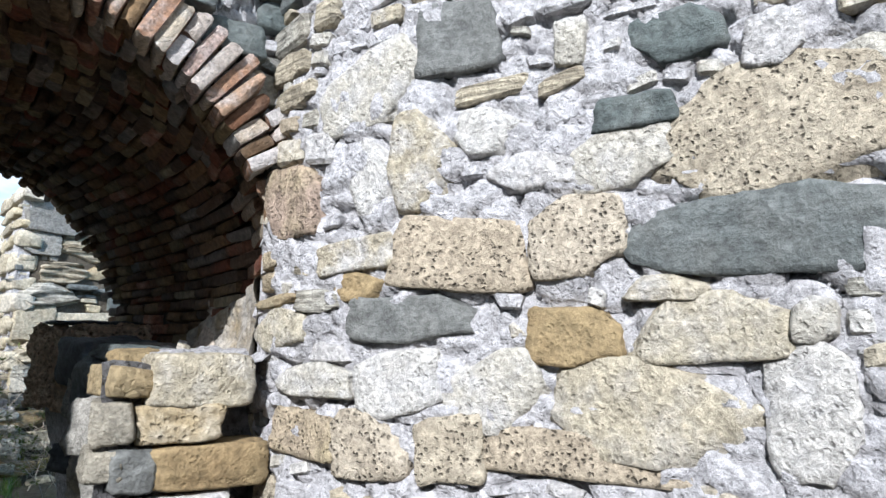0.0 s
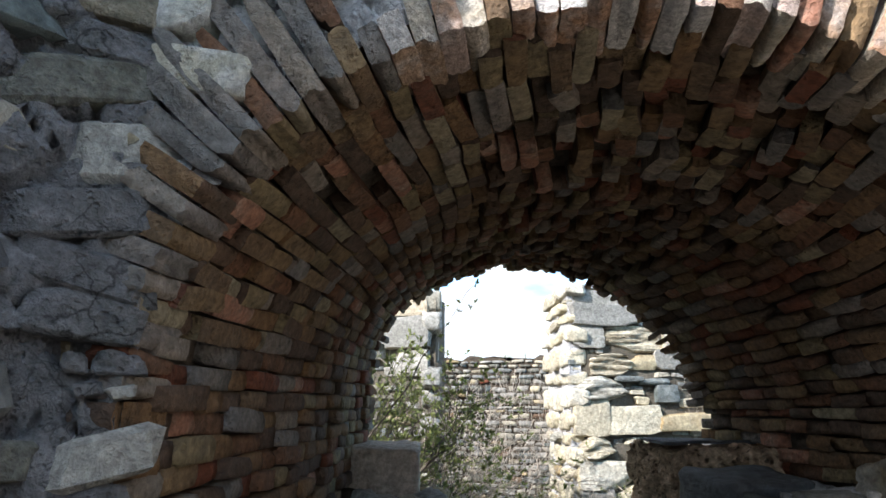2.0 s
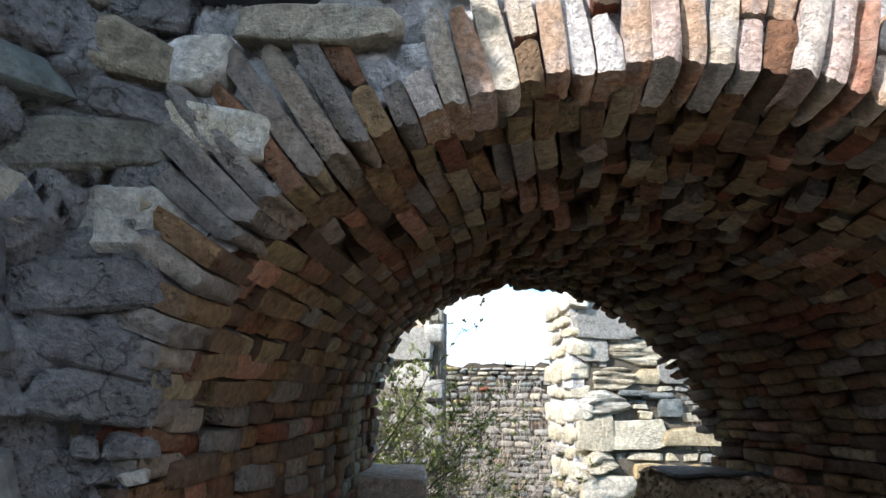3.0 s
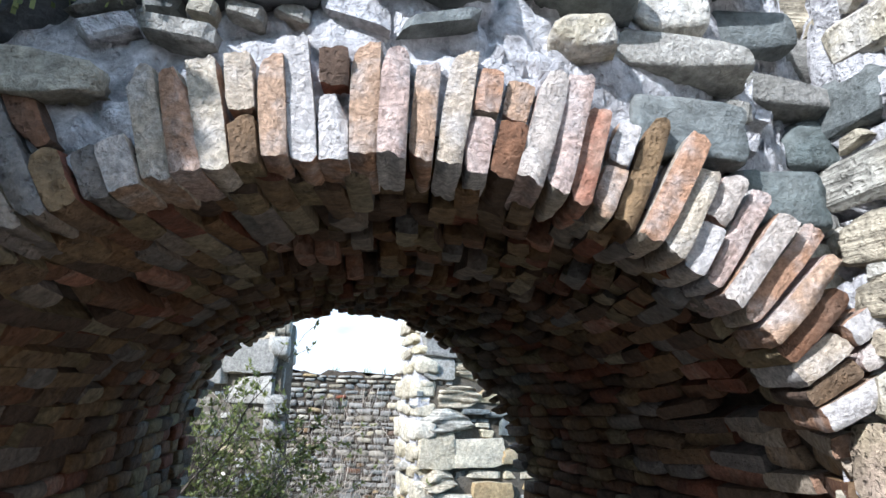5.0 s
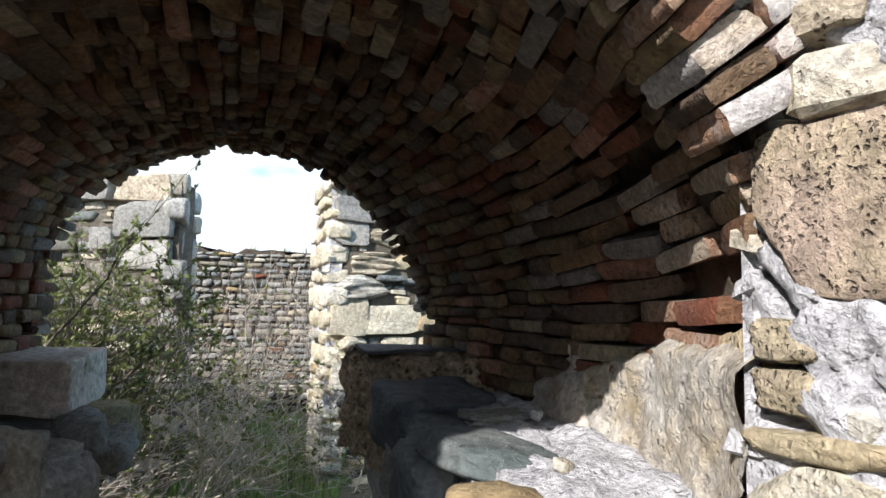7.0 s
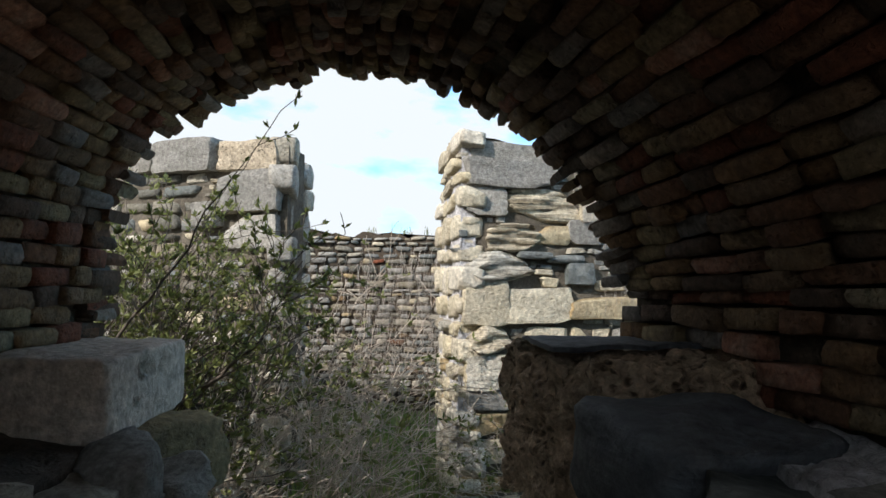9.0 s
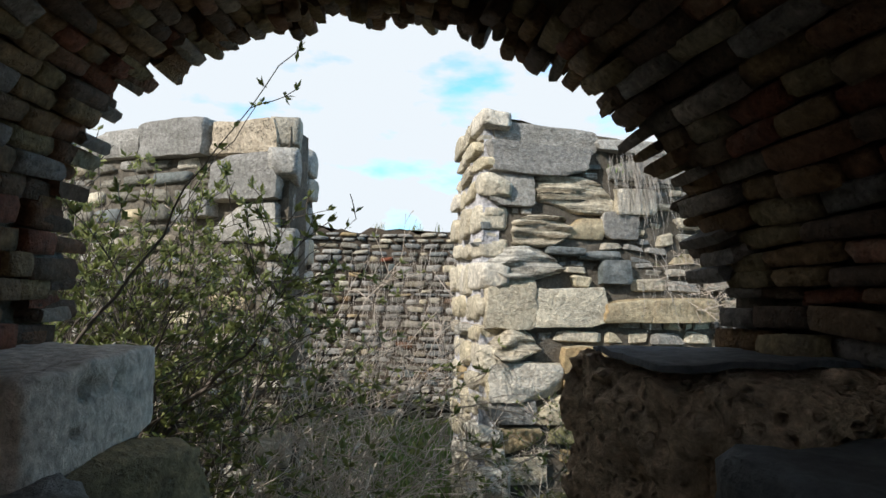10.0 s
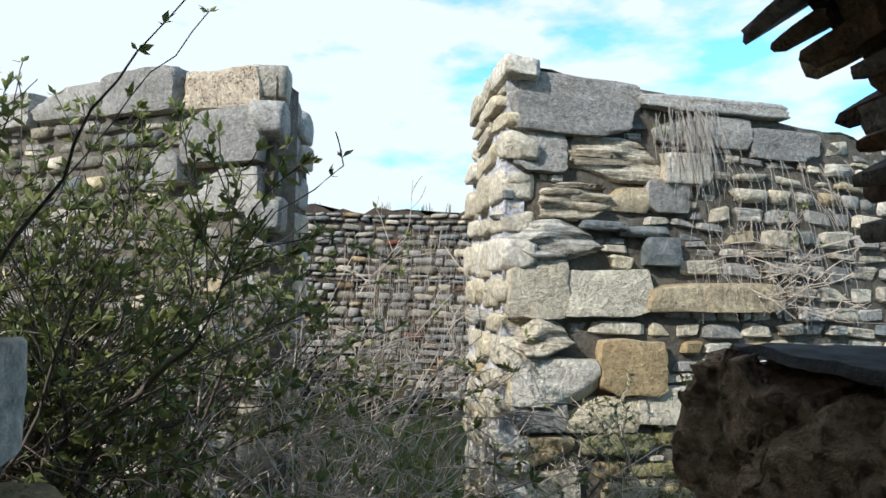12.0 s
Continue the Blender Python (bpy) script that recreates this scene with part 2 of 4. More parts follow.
def part(name, bm, material, parent=None, label=""):
    me = bpy.data.meshes.new(name)
    bm.to_mesh(me)
    bm.free()
    me.materials.append(material)
    me.polygons.foreach_set("use_smooth", [True] * len(me.polygons))
    ob = new(name, me)
    if parent is not None:
        ob.parent = parent
    if label:
        ob["label"] = label
    return ob


def fuzz(p, scale, amount, seed=0.0):
    q = Vector(p) * scale + Vector((seed * 7.1, seed * 3.3, -seed * 5.7))
    return Vector(p) + noise.noise_vector(q) * amount


def grid_surface(name, f, us, vs, material, rough=0.02, scale=7.0, parent=None, skip=None):
    """A sheet through f(u, v), roughened as rubble mortar is."""
    verts, faces = [], []
    nv = len(vs)
    for u in us:
        for v in vs:
            p = Vector(f(u, v))
            d = noise.noise_vector(p * scale) * rough + noise.noise_vector(p * scale * 3.1) * rough * 0.45
            verts.append(p + d)
    for i in range(len(us) - 1):
        for j in range(nv - 1):
            if skip and skip((us[i] + us[i + 1]) / 2, (vs[j] + vs[j + 1]) / 2):
                continue
            faces.append((i * nv + j, (i + 1) * nv + j, (i + 1) * nv + j + 1, i * nv + j + 1))
    return empty_mesh_object(name, verts, faces, material, True, parent)


def rock_data(name, seed, cuts, square, wobble, chops=0, beds=0.0):
    """A unit block, rounded and chipped; square 0 is a boulder, 1 a dressed block; cuts 0 is a plain chamfered piece."""
    r = random.Random(seed)
    bm = bmesh.new()
    bmesh.ops.create_cube(bm, size=1.0)
    off = Vector((r.uniform(-50, 50), r.uniform(-50, 50), r.uniform(-50, 50)))
    skew = [r.uniform(-0.14, 0.14) for _ in range(4)]
    if square > 0.97:
        skew = [k * 0.35 for k in skew]
    if cuts:
        bmesh.ops.subdivide_edges(bm, edges=bm.edges, cuts=cuts, use_grid_fill=True)
    else:
        bmesh.ops.bevel(bm, geom=list(bm.edges), offset=0.5 * (1 - square), segments=1, affect="EDGES")
    planes = []
    for _ in range(chops):
        n = Vector((r.choice((-1, 1)) * r.uniform(0.25, 1), r.uniform(-0.45, 0.45), r.choice((-1, 1)) * r.uniform(0.25, 1))).normalized()
        planes.append((n, r.uniform(0.47, 0.60)))
    if cuts and square > 0.97:
        rim = {v for v in bm.verts if sum(1 for a in v.co if abs(a) > 0.49) >= 2}
        for e in bm.edges:
            if e.verts[0] in rim and e.verts[1] in rim:
                e.smooth = False
    for v in bm.verts:
        p = v.co.copy()
        q = p.copy()
        if beds:
            k = 1 + beds * noise.noise((p.x * 1.1 + off.x, off.y, p.z * 11.0)) - beds * 0.6 * max(0.0, noise.noise((p.x * 2 + off.z, off.x, p.z * 6.0)))
            p = Vector((p.x * (1 + (k - 1) * 0.35), p.y * k, p.z))
            q = p.copy()
        if cuts:
            q = p.lerp(p.normalized() * 0.58, 1 - square)
            c = sum(1 for a in p if abs(a) > 0.49)
            if c >= 2:
                q *= 0.975 if c == 2 else 0.93
        q.x *= 1 + skew[0] * p.z * 1.6 + skew[1] * p.y
        q.z *= 1 + skew[2] * p.x * 1.6
        for n, d in planes:
            over = q.dot(n) - d
            if over > 0:
                q -= n * over
        q += noise.noise_vector(p * 1.7 + off) * wobble + noise.noise_vector(p * 5 + off) * wobble * 0.5
        if cuts > 3:
            q += noise.noise_vector(p * 11 + off) * wobble * 0.35
        v.co = q
    me = bpy.data.meshes.new(name)
    bm.to_mesh(me)
    bm.free()
    me.polygons.foreach_set("use_smooth", [cuts > 0] * len(me.polygons))
    return me


SHAPES = {}


def shape(kind, material, i):
    """Shared mesh data: one of a handful of shapes of that kind, in that material."""
    key = (kind, material.name, i)
    if key not in SHAPES:
        cuts, square, wobble, chops, salt, beds = {"rubble": (0, 0.72, 0.07, 4, 10, 0.0), "block": (5, 0.93, 0.04, 5, 200, 0.0), "hero": (9, 0.965, 0.06, 4, 400, 0.0), "dressed": (8, 0.985, 0.05, 1, 600, 0.0), "bedded": (12, 0.96, 0.045, 5, 800, 0.42), "fine_brick": (4, 0.992, 0.05, 1, 900, 0.0), "worn_brick": (2, 0.99, 0.06, 0, 1100, 0.0)}[kind]
        me = rock_data(kind, salt + i, cuts, square, wobble, chops, beds)
        me.materials.append(material)
        SHAPES[key] = me
    return SHAPES[key]


def piece(name, kind, material, parent, at, axes, size, rnd, variants=7, bucket=None):
    """One stone or brick. axes: along, outward, up; size along them. Goes into the bucket, where one is given."""
    me = shape(kind, material, rnd.randrange(variants))
    x, y, z = (Vector(a).normalized() for a in axes)
    flip = -1 if rnd.random() < 0.5 else 1
    m = Matrix(((x.x * size[0] * flip, y.x * size[1] * flip, z.x * size[2], at[0]), (x.y * size[0] * flip, y.y * size[1] * flip, z.y * size[2], at[1]), (x.z * size[0] * flip, y.z * size[1] * flip, z.z * size[2], at[2]), (0, 0, 0, 1)))
    if bucket is not None:
        bucket.append((me, m))
        return None
    ob = new(name, me)
    ob.parent = parent
    ob.matrix_basis = m
    return ob


def pour(name, bucket, parent):
    """The joined rest of the pieces, one mesh for each material."""
    groups = {}
    for me, m in bucket:
        groups.setdefault(me.materials[0].name, []).append((me, m))
    for key, items in groups.items():
        verts, faces = [], []
        for me, m in items:
            k = len(verts)
            verts += [m @ v.co for v in me.vertices]
            faces += [tuple(k + i for i in p.vertices) for p in me.polygons]
        ob = empty_mesh_object(name, verts, faces, bpy.data.materials[key], True, parent)
        tagged(ob, kind="stuff")


def choose(rnd, table):
    pick = rnd.random() * sum(w for _, w in table)
    for m, w in table:
        pick -= w
        if pick <= 0:
            return m
    return table[-1][0]


def masonry(parent, f, u0, u1, v0, v1, heights, widths, table, rnd, proud=0.02, depth=0.12, gap=0.012, skip=None, taken=(), limit=280, kind="rubble", bucket=None, tilt=4.0, name="stone"):
    """Rough courses of stones on the face f(u, v) -> point, along, outward. taken: boxes (u, v, w, h) already filled."""
    count = 0
    v = v0
    bucket = [] if bucket is None else bucket
    while v < v1:
        h = rnd.uniform(*heights)
        u = u0 + rnd.uniform(-0.1, 0)
        while u < u1:
            w = rnd.uniform(*widths) * (1.25 if rnd.random() < 0.25 else 1)
            hh = h * rnd.uniform(0.78, 1.05)
            cu, cv = u + w / 2, v + h / 2 + rnd.uniform(-0.012, 0.012)
            u += w
            if skip and skip(cu, cv):
                continue
            if any(abs(cu - a) < (w + c) / 2 - 0.012 and abs(cv - b) < (hh + d) / 2 - 0.012 for a, b, c, d in taken):
                continue
            p, along, out = f(cu, cv)
            up = Vector((0, 0, 1))
            out = Vector(out).normalized()
            along = Vector(along).normalized()
            lean = Matrix.Rotation(radians(rnd.uniform(-tilt, tilt)), 3, out)
            at = Vector(p) + out * (proud * rnd.uniform(0.2, 1.3) - depth / 2)
            count += 1
            if isinstance(taken, list):
                taken.append((cu, cv, w, hh))
            piece(name, kind, choose(rnd, table), parent, at, (lean @ along, out, lean @ up), (max(w - gap, 0.02), depth, max(hh - gap, 0.015)), rnd, bucket=None if count <= limit else bucket)
        v += h
    return bucket


def polyline(points):
    """Smooth plan line: arc length -> point, direction, normal to its left side when walking along it."""
    pts = [Vector((*p, 0)) for p in points]
    dense = []
    for i in range(len(pts) - 1):
        p0, p1, p2, p3 = pts[max(i - 1, 0)], pts[i], pts[i + 1], pts[min(i + 2, len(pts) - 1)]
        for k in range(12):
            t = k / 12
            dense.append(0.5 * (2 * p1 + (p2 - p0) * t + (2 * p0 - 5 * p1 + 4 * p2 - p3) * t * t + (3 * p1 - p0 - 3 * p2 + p3) * t ** 3))
    dense.append(pts[-1])
    lengths = [0.0]
    for a, b in zip(dense, dense[1:]):
        lengths.append(lengths[-1] + (b - a).length)

    def at(u):
        u = min(max(u, 0.0), lengths[-1] - 1e-6)
        i = max(k for k in range(len(lengths)) if lengths[k] <= u)
        i = min(i, len(dense) - 2)
        t = (u - lengths[i]) / max(lengths[i + 1] - lengths[i], 1e-9)
        d = (dense[i + 1] - dense[i]).normalized()
        return dense[i].lerp(dense[i + 1], t), d, Vector((-d.y, d.x, 0))
    return at, lengths[-1]


def steps(a, b, d):
    n = max(2, int(round((b - a) / d)) + 1)
    return [a + (b - a) * i / (n - 1) for i in range(n)]


def crackle(p, amount):
    """Height of rough rubble mortar: lumps, with cracks between them."""
    q = Vector((p.x * 5.0, p.y * 5.0, p.z * 8.5)) + noise.noise_vector(p * 5.0) * 0.7
    d, _ = noise.voronoi(q)
    f = d[1] - d[0]
    h = noise.fractal(p * 8.0, 1.0, 2.1, 4) * 0.7
    h += 0.55 * noise.noise(p * 2.6)
    h -= 2.0 * max(0.0, 1 - f / 0.12) * (0.4 + 0.6 * max(0.0, noise.noise(p * 3.3) + 0.5))
    h -= 0.9 * max(0.0, noise.noise(p * 21.0) - 0.15)
    return h * amount


def wall(name, points, z0, top, thick, mats, label, cell=0.05, rough=0.015, back=0.25, us=None, zs=None, relief=0.0):
    """A thick wall along a plan line; its face is on the line's left. top(u): height. Returns the wall and its face function."""
    at, length = polyline(points)

    def face(u, v):
        p, d, n = at(u)
        return Vector((p.x, p.y, v)), d, n

    def rough_face(u, k):
        p, d, n = face(u, z0 + (top(u) - z0) * k)
        return p + n * crackle(p, relief) if relief else p
    us = [min(u, length) for u in us] if us else steps(0, length, cell)
    hs = [(z - z0) / (top(0) - z0) for z in zs] if zs else steps(0, 1, cell / 3.0)
    ob = grid_surface(name, rough_face, us, hs, mats, rough)
    me = ob.data
    # the back, top and ends, coarse
    verts, faces = [], []
    cs = steps(0, length, back)
    for u in cs:
        p, d, n = at(u)
        q = p - n * thick
        zt = top(u)
        verts += [Vector((p.x, p.y, zt)) + n * 0.004, Vector((q.x, q.y, zt)), Vector((q.x, q.y, z0)), Vector((p.x, p.y, z0))]
    for i in range(len(cs) - 1):
        k = i * 4
        faces += [(k, k + 4, k + 5, k + 1), (k + 1, k + 5, k + 6, k + 2)]
    e = (len(cs) - 1) * 4
    faces += [(0, 1, 2, 3), (e + 3, e + 2, e + 1, e)]
    core = empty_mesh_object("wall_core", [fuzz(v, 4, 0.03) for v in verts], faces, mats, False, ob)
    tagged(ob, label, "wall", kind="structure")
    return ob, face, length

# ---- ground ----
def ground_height(x, y):
    inside = 0.02 * noise.noise((x * 1.5, y * 1.5, 0))
    if y < 4.8:
        return inside
    far = min((y - 4.8) / 5.0, 1.0)
    return inside + 0.30 * min((y - 4.8) / 0.8, 1.0) + 0.12 * far + 0.07 * noise.noise((x, y, 3))


axis_pos = [-3000, -600, -120, -40, -15] + steps(-8, 8, 0.25) + [15, 40, 120, 600, 3000]
ground = grid_surface("ground", lambda x, y: (x, y + 4, ground_height(x, y + 4) if abs(x) < 9 else 0.0), axis_pos, axis_pos, EARTH, 0.0)
tagged(ground, "bare brown earth with moss and grass", "ground", kind="structure")


# ---- vaulted passage ----
SPRING = 1.93


def lerp_table(table, y):
    for (a, p), (b, q) in zip(table, table[1:]):
        if y <= b:
            return p + (q - p) * max(0.0, (y - a) / (b - a))
    return table[-1][1]


RIGHT_SIDE = [(1.9, 0.79), (2.15, 0.80), (2.3, 0.825), (2.45, 0.89), (2.9, 0.95), (3.53, 0.84), (4.65, 0.56), (5.3, 0.5)]
LEFT_SIDE = [(1.9, -1.14), (2.4, -1.17), (3.2, -1.21), (4.85, -1.385), (5.3, -1.42)]
CROWN = [(1.9, 2.715), (3.2, 2.74), (4.5, 2.80), (5.1, 2.865), (5.3, 2.87)]


def vault(angle, y):
    """Intrados: angle 0 is the right springing, pi the left; beyond these the jambs go straight down, one radian to the metre."""
    xl, xr, zc = lerp_table(LEFT_SIDE, y), lerp_table(RIGHT_SIDE, y), lerp_table(CROWN, y)
    c, a = (xl + xr) / 2, (xr - xl) / 2
    if angle < 0:
        return Vector((xr, y, SPRING + angle))
    if angle > math.pi:
        return Vector((xl, y, SPRING - (angle - math.pi)))
    far = max(0.0, min(1.0, (y - 2.3) / 2.7))
    bend = 0.94 + far * 0.52 if angle < math.pi / 2 else 0.86 - far * 0.12
    return Vector((c + a * math.cos(angle), y, SPRING + (zc - SPRING) * math.sin(angle) ** bend))


def far_edge(angle):
    """The outer end of the brickwork runs slightly askew, furthest out at the crown."""
    k = max(0.0, min(math.pi, angle))
    return 4.65 + 0.1 * (1 - math.cos(k)) + 0.34 * math.sin(k) ** 4


def front_y(x):
    """The face of the arch wall bows back towards the sunlit side."""
    return 1.98 + 0.32 * max(0.0, min(1.0, (x + 0.2) / 1.04)) ** 1.6


def vault_frame(angle, y):
    p = vault(angle, y)
    d = 0.01
    up = (vault(angle + d, y) - vault(angle - d, y)).normalized()
    along = (vault(angle, y + d) - vault(angle, y - d)).normalized()
    return p, along, up, up.cross(along).normalized()


def angles_by_length(y, spacing, lo, hi):
    """Angles that cut the arch at y into courses of equal height."""
    out, acc, a = [], 0.0, lo
    prev = vault(lo, y)
    while a < hi:
        a += 0.004
        p = vault(a, y)
        acc += (p - prev).length
        prev = p
        if acc >= spacing:
            out.append(a)
            acc = 0.0
    return out


def behind(angle, y):
    """The mortar bed that the bricks stand out of."""
    p, along, up, inward = vault_frame(angle, y)
    return p - inward * 0.06


rnd = random.Random(5)
# Mortar and bricks are darkened in colour to deepen the vault's shade.
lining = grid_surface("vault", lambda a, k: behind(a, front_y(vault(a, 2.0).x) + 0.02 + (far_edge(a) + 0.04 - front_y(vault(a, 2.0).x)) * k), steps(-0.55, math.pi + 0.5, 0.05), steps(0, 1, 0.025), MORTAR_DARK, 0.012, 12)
tagged(lining, "brick barrel vault of a ruined embrasure, shade darkened into its colours", "vault", kind="structure")

def extrados(angle, k):
    """The outside of the vault where it stands clear of the masonry."""
    p, along, up, inward = vault_frame(angle, 4.3 + (far_edge(angle) + 0.03 - 4.3) * k)
    return p - inward * 0.22


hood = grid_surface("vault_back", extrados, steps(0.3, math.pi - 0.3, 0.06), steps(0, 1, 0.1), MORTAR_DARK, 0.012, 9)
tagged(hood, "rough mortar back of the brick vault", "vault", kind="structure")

# ---- the inner wall with the arch ----
TOP = 3.9


def spandrel(angle, k):
    """From the arch's edge out to the corners of the face."""
    edge = vault(angle, 2.0 + 0.3 * max(0.0, math.cos(angle)))
    x, z = edge.x, edge.z
    c = Vector((-0.11, 0, 1.2))
    d = Vector((x - c.x, 0, z - c.z))
    xl, xr = -1.17, 0.83
    s = 1e9
    if d.x > 1e-6:
        s = min(s, (xr - c.x) / d.x)
    if d.x < -1e-6:
        s = min(s, (xl - c.x) / d.x)
    if d.z > 1e-6:
        s = min(s, (TOP - c.z) / d.z)
    s = max(s, 1.0)
    q = c + d * (1 + (s - 1) * (0.05 + 0.95 * k))
    flat = Vector((q.x, front_y(q.x), q.z))
    return flat - Vector((0, crackle(flat, 0.018) - 0.026, 0))


arch_wall = grid_surface("wall_arch", spandrel, steps(0.46, math.pi - 0.02, 0.012), steps(0, 1, 0.016), MORTAR, 0.010)
tagged(arch_wall, "rubble wall face over the brick arch, mortar grey", "wall", kind="structure")

# solid above the vault, so that no light leaks in
mass_verts = [(-1.6, 2.25, 2.95), (1.6, 2.65, 2.95), (1.6, 4.68, 2.95), (-1.6, 4.75, 2.95), (-1.6, 2.05, TOP), (1.6, 2.65, TOP), (1.6, 4.68, 3.0), (-1.6, 4.75, 3.0)]
mass_faces = [(0, 1, 2, 3), (4, 7, 6, 5), (0, 4, 5, 1), (1, 5, 6, 2), (2, 6, 7, 3), (3, 7, 4, 0)]

right_wall, right_face, right_len = wall("wall_right", [(0.80, -2.4), (1.35, -1.6), (1.62, -0.6), (1.65, 0.2), (1.55, 0.7), (1.40, 1.1), (1.22, 1.42), (1.02, 1.68), (0.88, 1.94), (0.835, 2.08), (0.815, 2.20), (0.815, 2.32)], 0.0, lambda u: TOP, 0.7, MORTAR, "sunlit rubble wall of pale stones set in white lime mortar", 0.03, 0.006, us=steps(0, 2.75, 0.12) + steps(2.77, 5.16, 0.014), zs=steps(0, 0.95, 0.12) + steps(0.97, 3.0, 0.014) + steps(3.03, TOP, 0.06), relief=0.028)
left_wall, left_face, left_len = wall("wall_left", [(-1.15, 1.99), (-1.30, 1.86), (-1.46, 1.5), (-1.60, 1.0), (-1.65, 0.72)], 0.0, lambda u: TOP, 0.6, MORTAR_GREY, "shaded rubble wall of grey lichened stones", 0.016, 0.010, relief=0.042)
# Out of view behind the camera; its height cuts sky light into the vault.
back_wall, back_face, back_len = wall("wall_behind", [(-1.65, 0.72), (-1.6, -1.3), (-0.5, -2.2), (0.8, -2.4)], 0.0, lambda u: 2.5 + 0.1 * math.sin(u * 3), 0.5, MORTAR_GREY, "unseen rubble wall added behind the court to block sky light", 0.2, 0.02)
# masses beside and above the passage
for name_, pts, lab in (("masonry_right", [(1.0, 2.25), (3.2, 2.25), (3.2, 4.66), (0.66, 4.66), (0.93, 3.6), (1.04, 3.0)], "thick masonry beside the passage"), ("masonry_left", [(-1.36, 2.1), (-1.50, 4.86), (-1.62, 4.86), (-1.62, 2.1)], "thick masonry beside the passage")):
    bm = bmesh.new()
    low = [bm.verts.new((x, y, 0)) for x, y in pts]
    high = [bm.verts.new((x, y, 3.8 - 0.31 * (y - 2.1))) for x, y in pts]
    bm.faces.new(low)
    bm.faces.new(high)
    for i in range(len(pts)):
        j = (i + 1) % len(pts)
        bm.faces.new((low[i], low[j], high[j], high[i]))
    bmesh.ops.recalc_face_normals(bm, faces=bm.faces)
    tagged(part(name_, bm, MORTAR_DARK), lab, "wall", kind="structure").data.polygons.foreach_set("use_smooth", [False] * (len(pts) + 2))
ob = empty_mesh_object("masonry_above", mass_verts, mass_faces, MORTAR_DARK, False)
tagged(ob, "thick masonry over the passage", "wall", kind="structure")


def hewn(name, corners, z0, z1, material, rough=0.012, n=9, parent=None, scale=9.0, dents=()):
    """A rough block over four plan corners (counter-clockwise), with worn edges."""
    a, b, c, d = (Vector((*p, 0)) for p in corners)
    bm = bmesh.new()
    bmesh.ops.create_cube(bm, size=1.0)
    bmesh.ops.subdivide_edges(bm, edges=bm.edges, cuts=n, use_grid_fill=True)
    for v in bm.verts:
        s, t, h = v.co.x + 0.5, v.co.y + 0.5, v.co.z + 0.5
        p = a.lerp(b, s).lerp(d.lerp(c, s), t)
        p.z = z0 + (z1 - z0) * h
        mid = (a + b + c + d) / 4
        mid.z = (z0 + z1) / 2
        e = sum(1 for k in v.co if abs(k) > 0.49)
        if e > 1:
            p = mid + (p - mid) * (0.975 if e == 2 else 0.94)
        v.co = p + noise.noise_vector(p * scale) * rough + noise.noise_vector(p * scale * 3) * rough * 0.6 + noise.noise_vector(p * 2.5) * rough
        for hole, radius, depth in dents:
            k = (p - Vector(hole)).length / radius
            if k < 1:
                v.co += (mid - p).normalized() * depth * (1 - k * k)
    bmesh.ops.recalc_face_normals(bm, faces=bm.faces)
    return part(name, bm, material, parent)


def boulder(name, at, size, turn, material, seed, label, category="rock", cuts=7, square=0.6, wobble=0.12, group=""):
    me = rock_data(name, seed, cuts, square, wobble)
    me.materials.append(material)
    ob = new(name, me)
    ob.matrix_basis = Matrix.Translation(at) @ Euler([radians(k) for k in turn]).to_matrix().to_4x4() @ Matrix.Diagonal((*size, 1))
    return tagged(ob, label, category, group)


# ---- ledges either side of the slot ----
def inner_edge(y):
    return lerp_table([(2.1, 0.40), (2.6, 0.43), (2.9, 0.46), (3.3, 0.50), (3.7, 0.52), (4.05, 0.42), (4.6, 0.30)], y)


def ledge_right(y, k):
    """k 0..1 across the top from the inner edge to the jamb, below 0 down the side."""
    x0, x1 = inner_edge(y), lerp_table(RIGHT_SIDE, y) + 0.05
    if k < 0:
        return Vector((x0 + 0.05 * math.sin(k * 9), y, 1.60 + k * 1.6))
    crumb = 0.02 * noise.noise((x0 * 4 + k * 5, y * 6, 0)) - (0.05 if k < 0.08 else 0.0)
    p = Vector((x0 + (x1 - x0) * k, y, 1.625 + 0.03 * (y - 2.2) / 2.3 + crumb))
    p.z += crackle(p, 0.012)
    return p


ledge = grid_surface("ledge_right", ledge_right, steps(2.17, 4.62, 0.016), steps(-1.0, -0.02, 0.04) + steps(0.0, 1.0, 0.025), MORTAR, 0.012, 9)
tagged(ledge, "crumbling mortar ledge along the passage, partly sunlit", "ledge", kind="structure")
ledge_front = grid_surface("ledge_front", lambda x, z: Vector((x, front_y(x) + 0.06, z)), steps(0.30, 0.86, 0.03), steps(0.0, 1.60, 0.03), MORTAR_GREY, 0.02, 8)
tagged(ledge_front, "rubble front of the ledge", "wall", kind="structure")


def ledge_left(y, k):
    x0, x1 = lerp_table([(1.9, -0.80), (3.0, -0.86), (4.2, -0.98), (5.1, -1.14)], y), -1.52
    if k < 0:
        return Vector((x0 + 0.04 * math.sin(k * 11), y, 1.50 + k * 1.5))
    return Vector((x0 + (x1 - x0) * k, y, 1.50 + 0.06 * k))


# Dark mortar copy: the shaded sill's darkness sits in its colour.
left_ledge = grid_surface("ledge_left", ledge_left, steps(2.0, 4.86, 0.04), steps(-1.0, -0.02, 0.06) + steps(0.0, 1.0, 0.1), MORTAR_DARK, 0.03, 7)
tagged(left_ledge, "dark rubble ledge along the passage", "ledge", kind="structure")
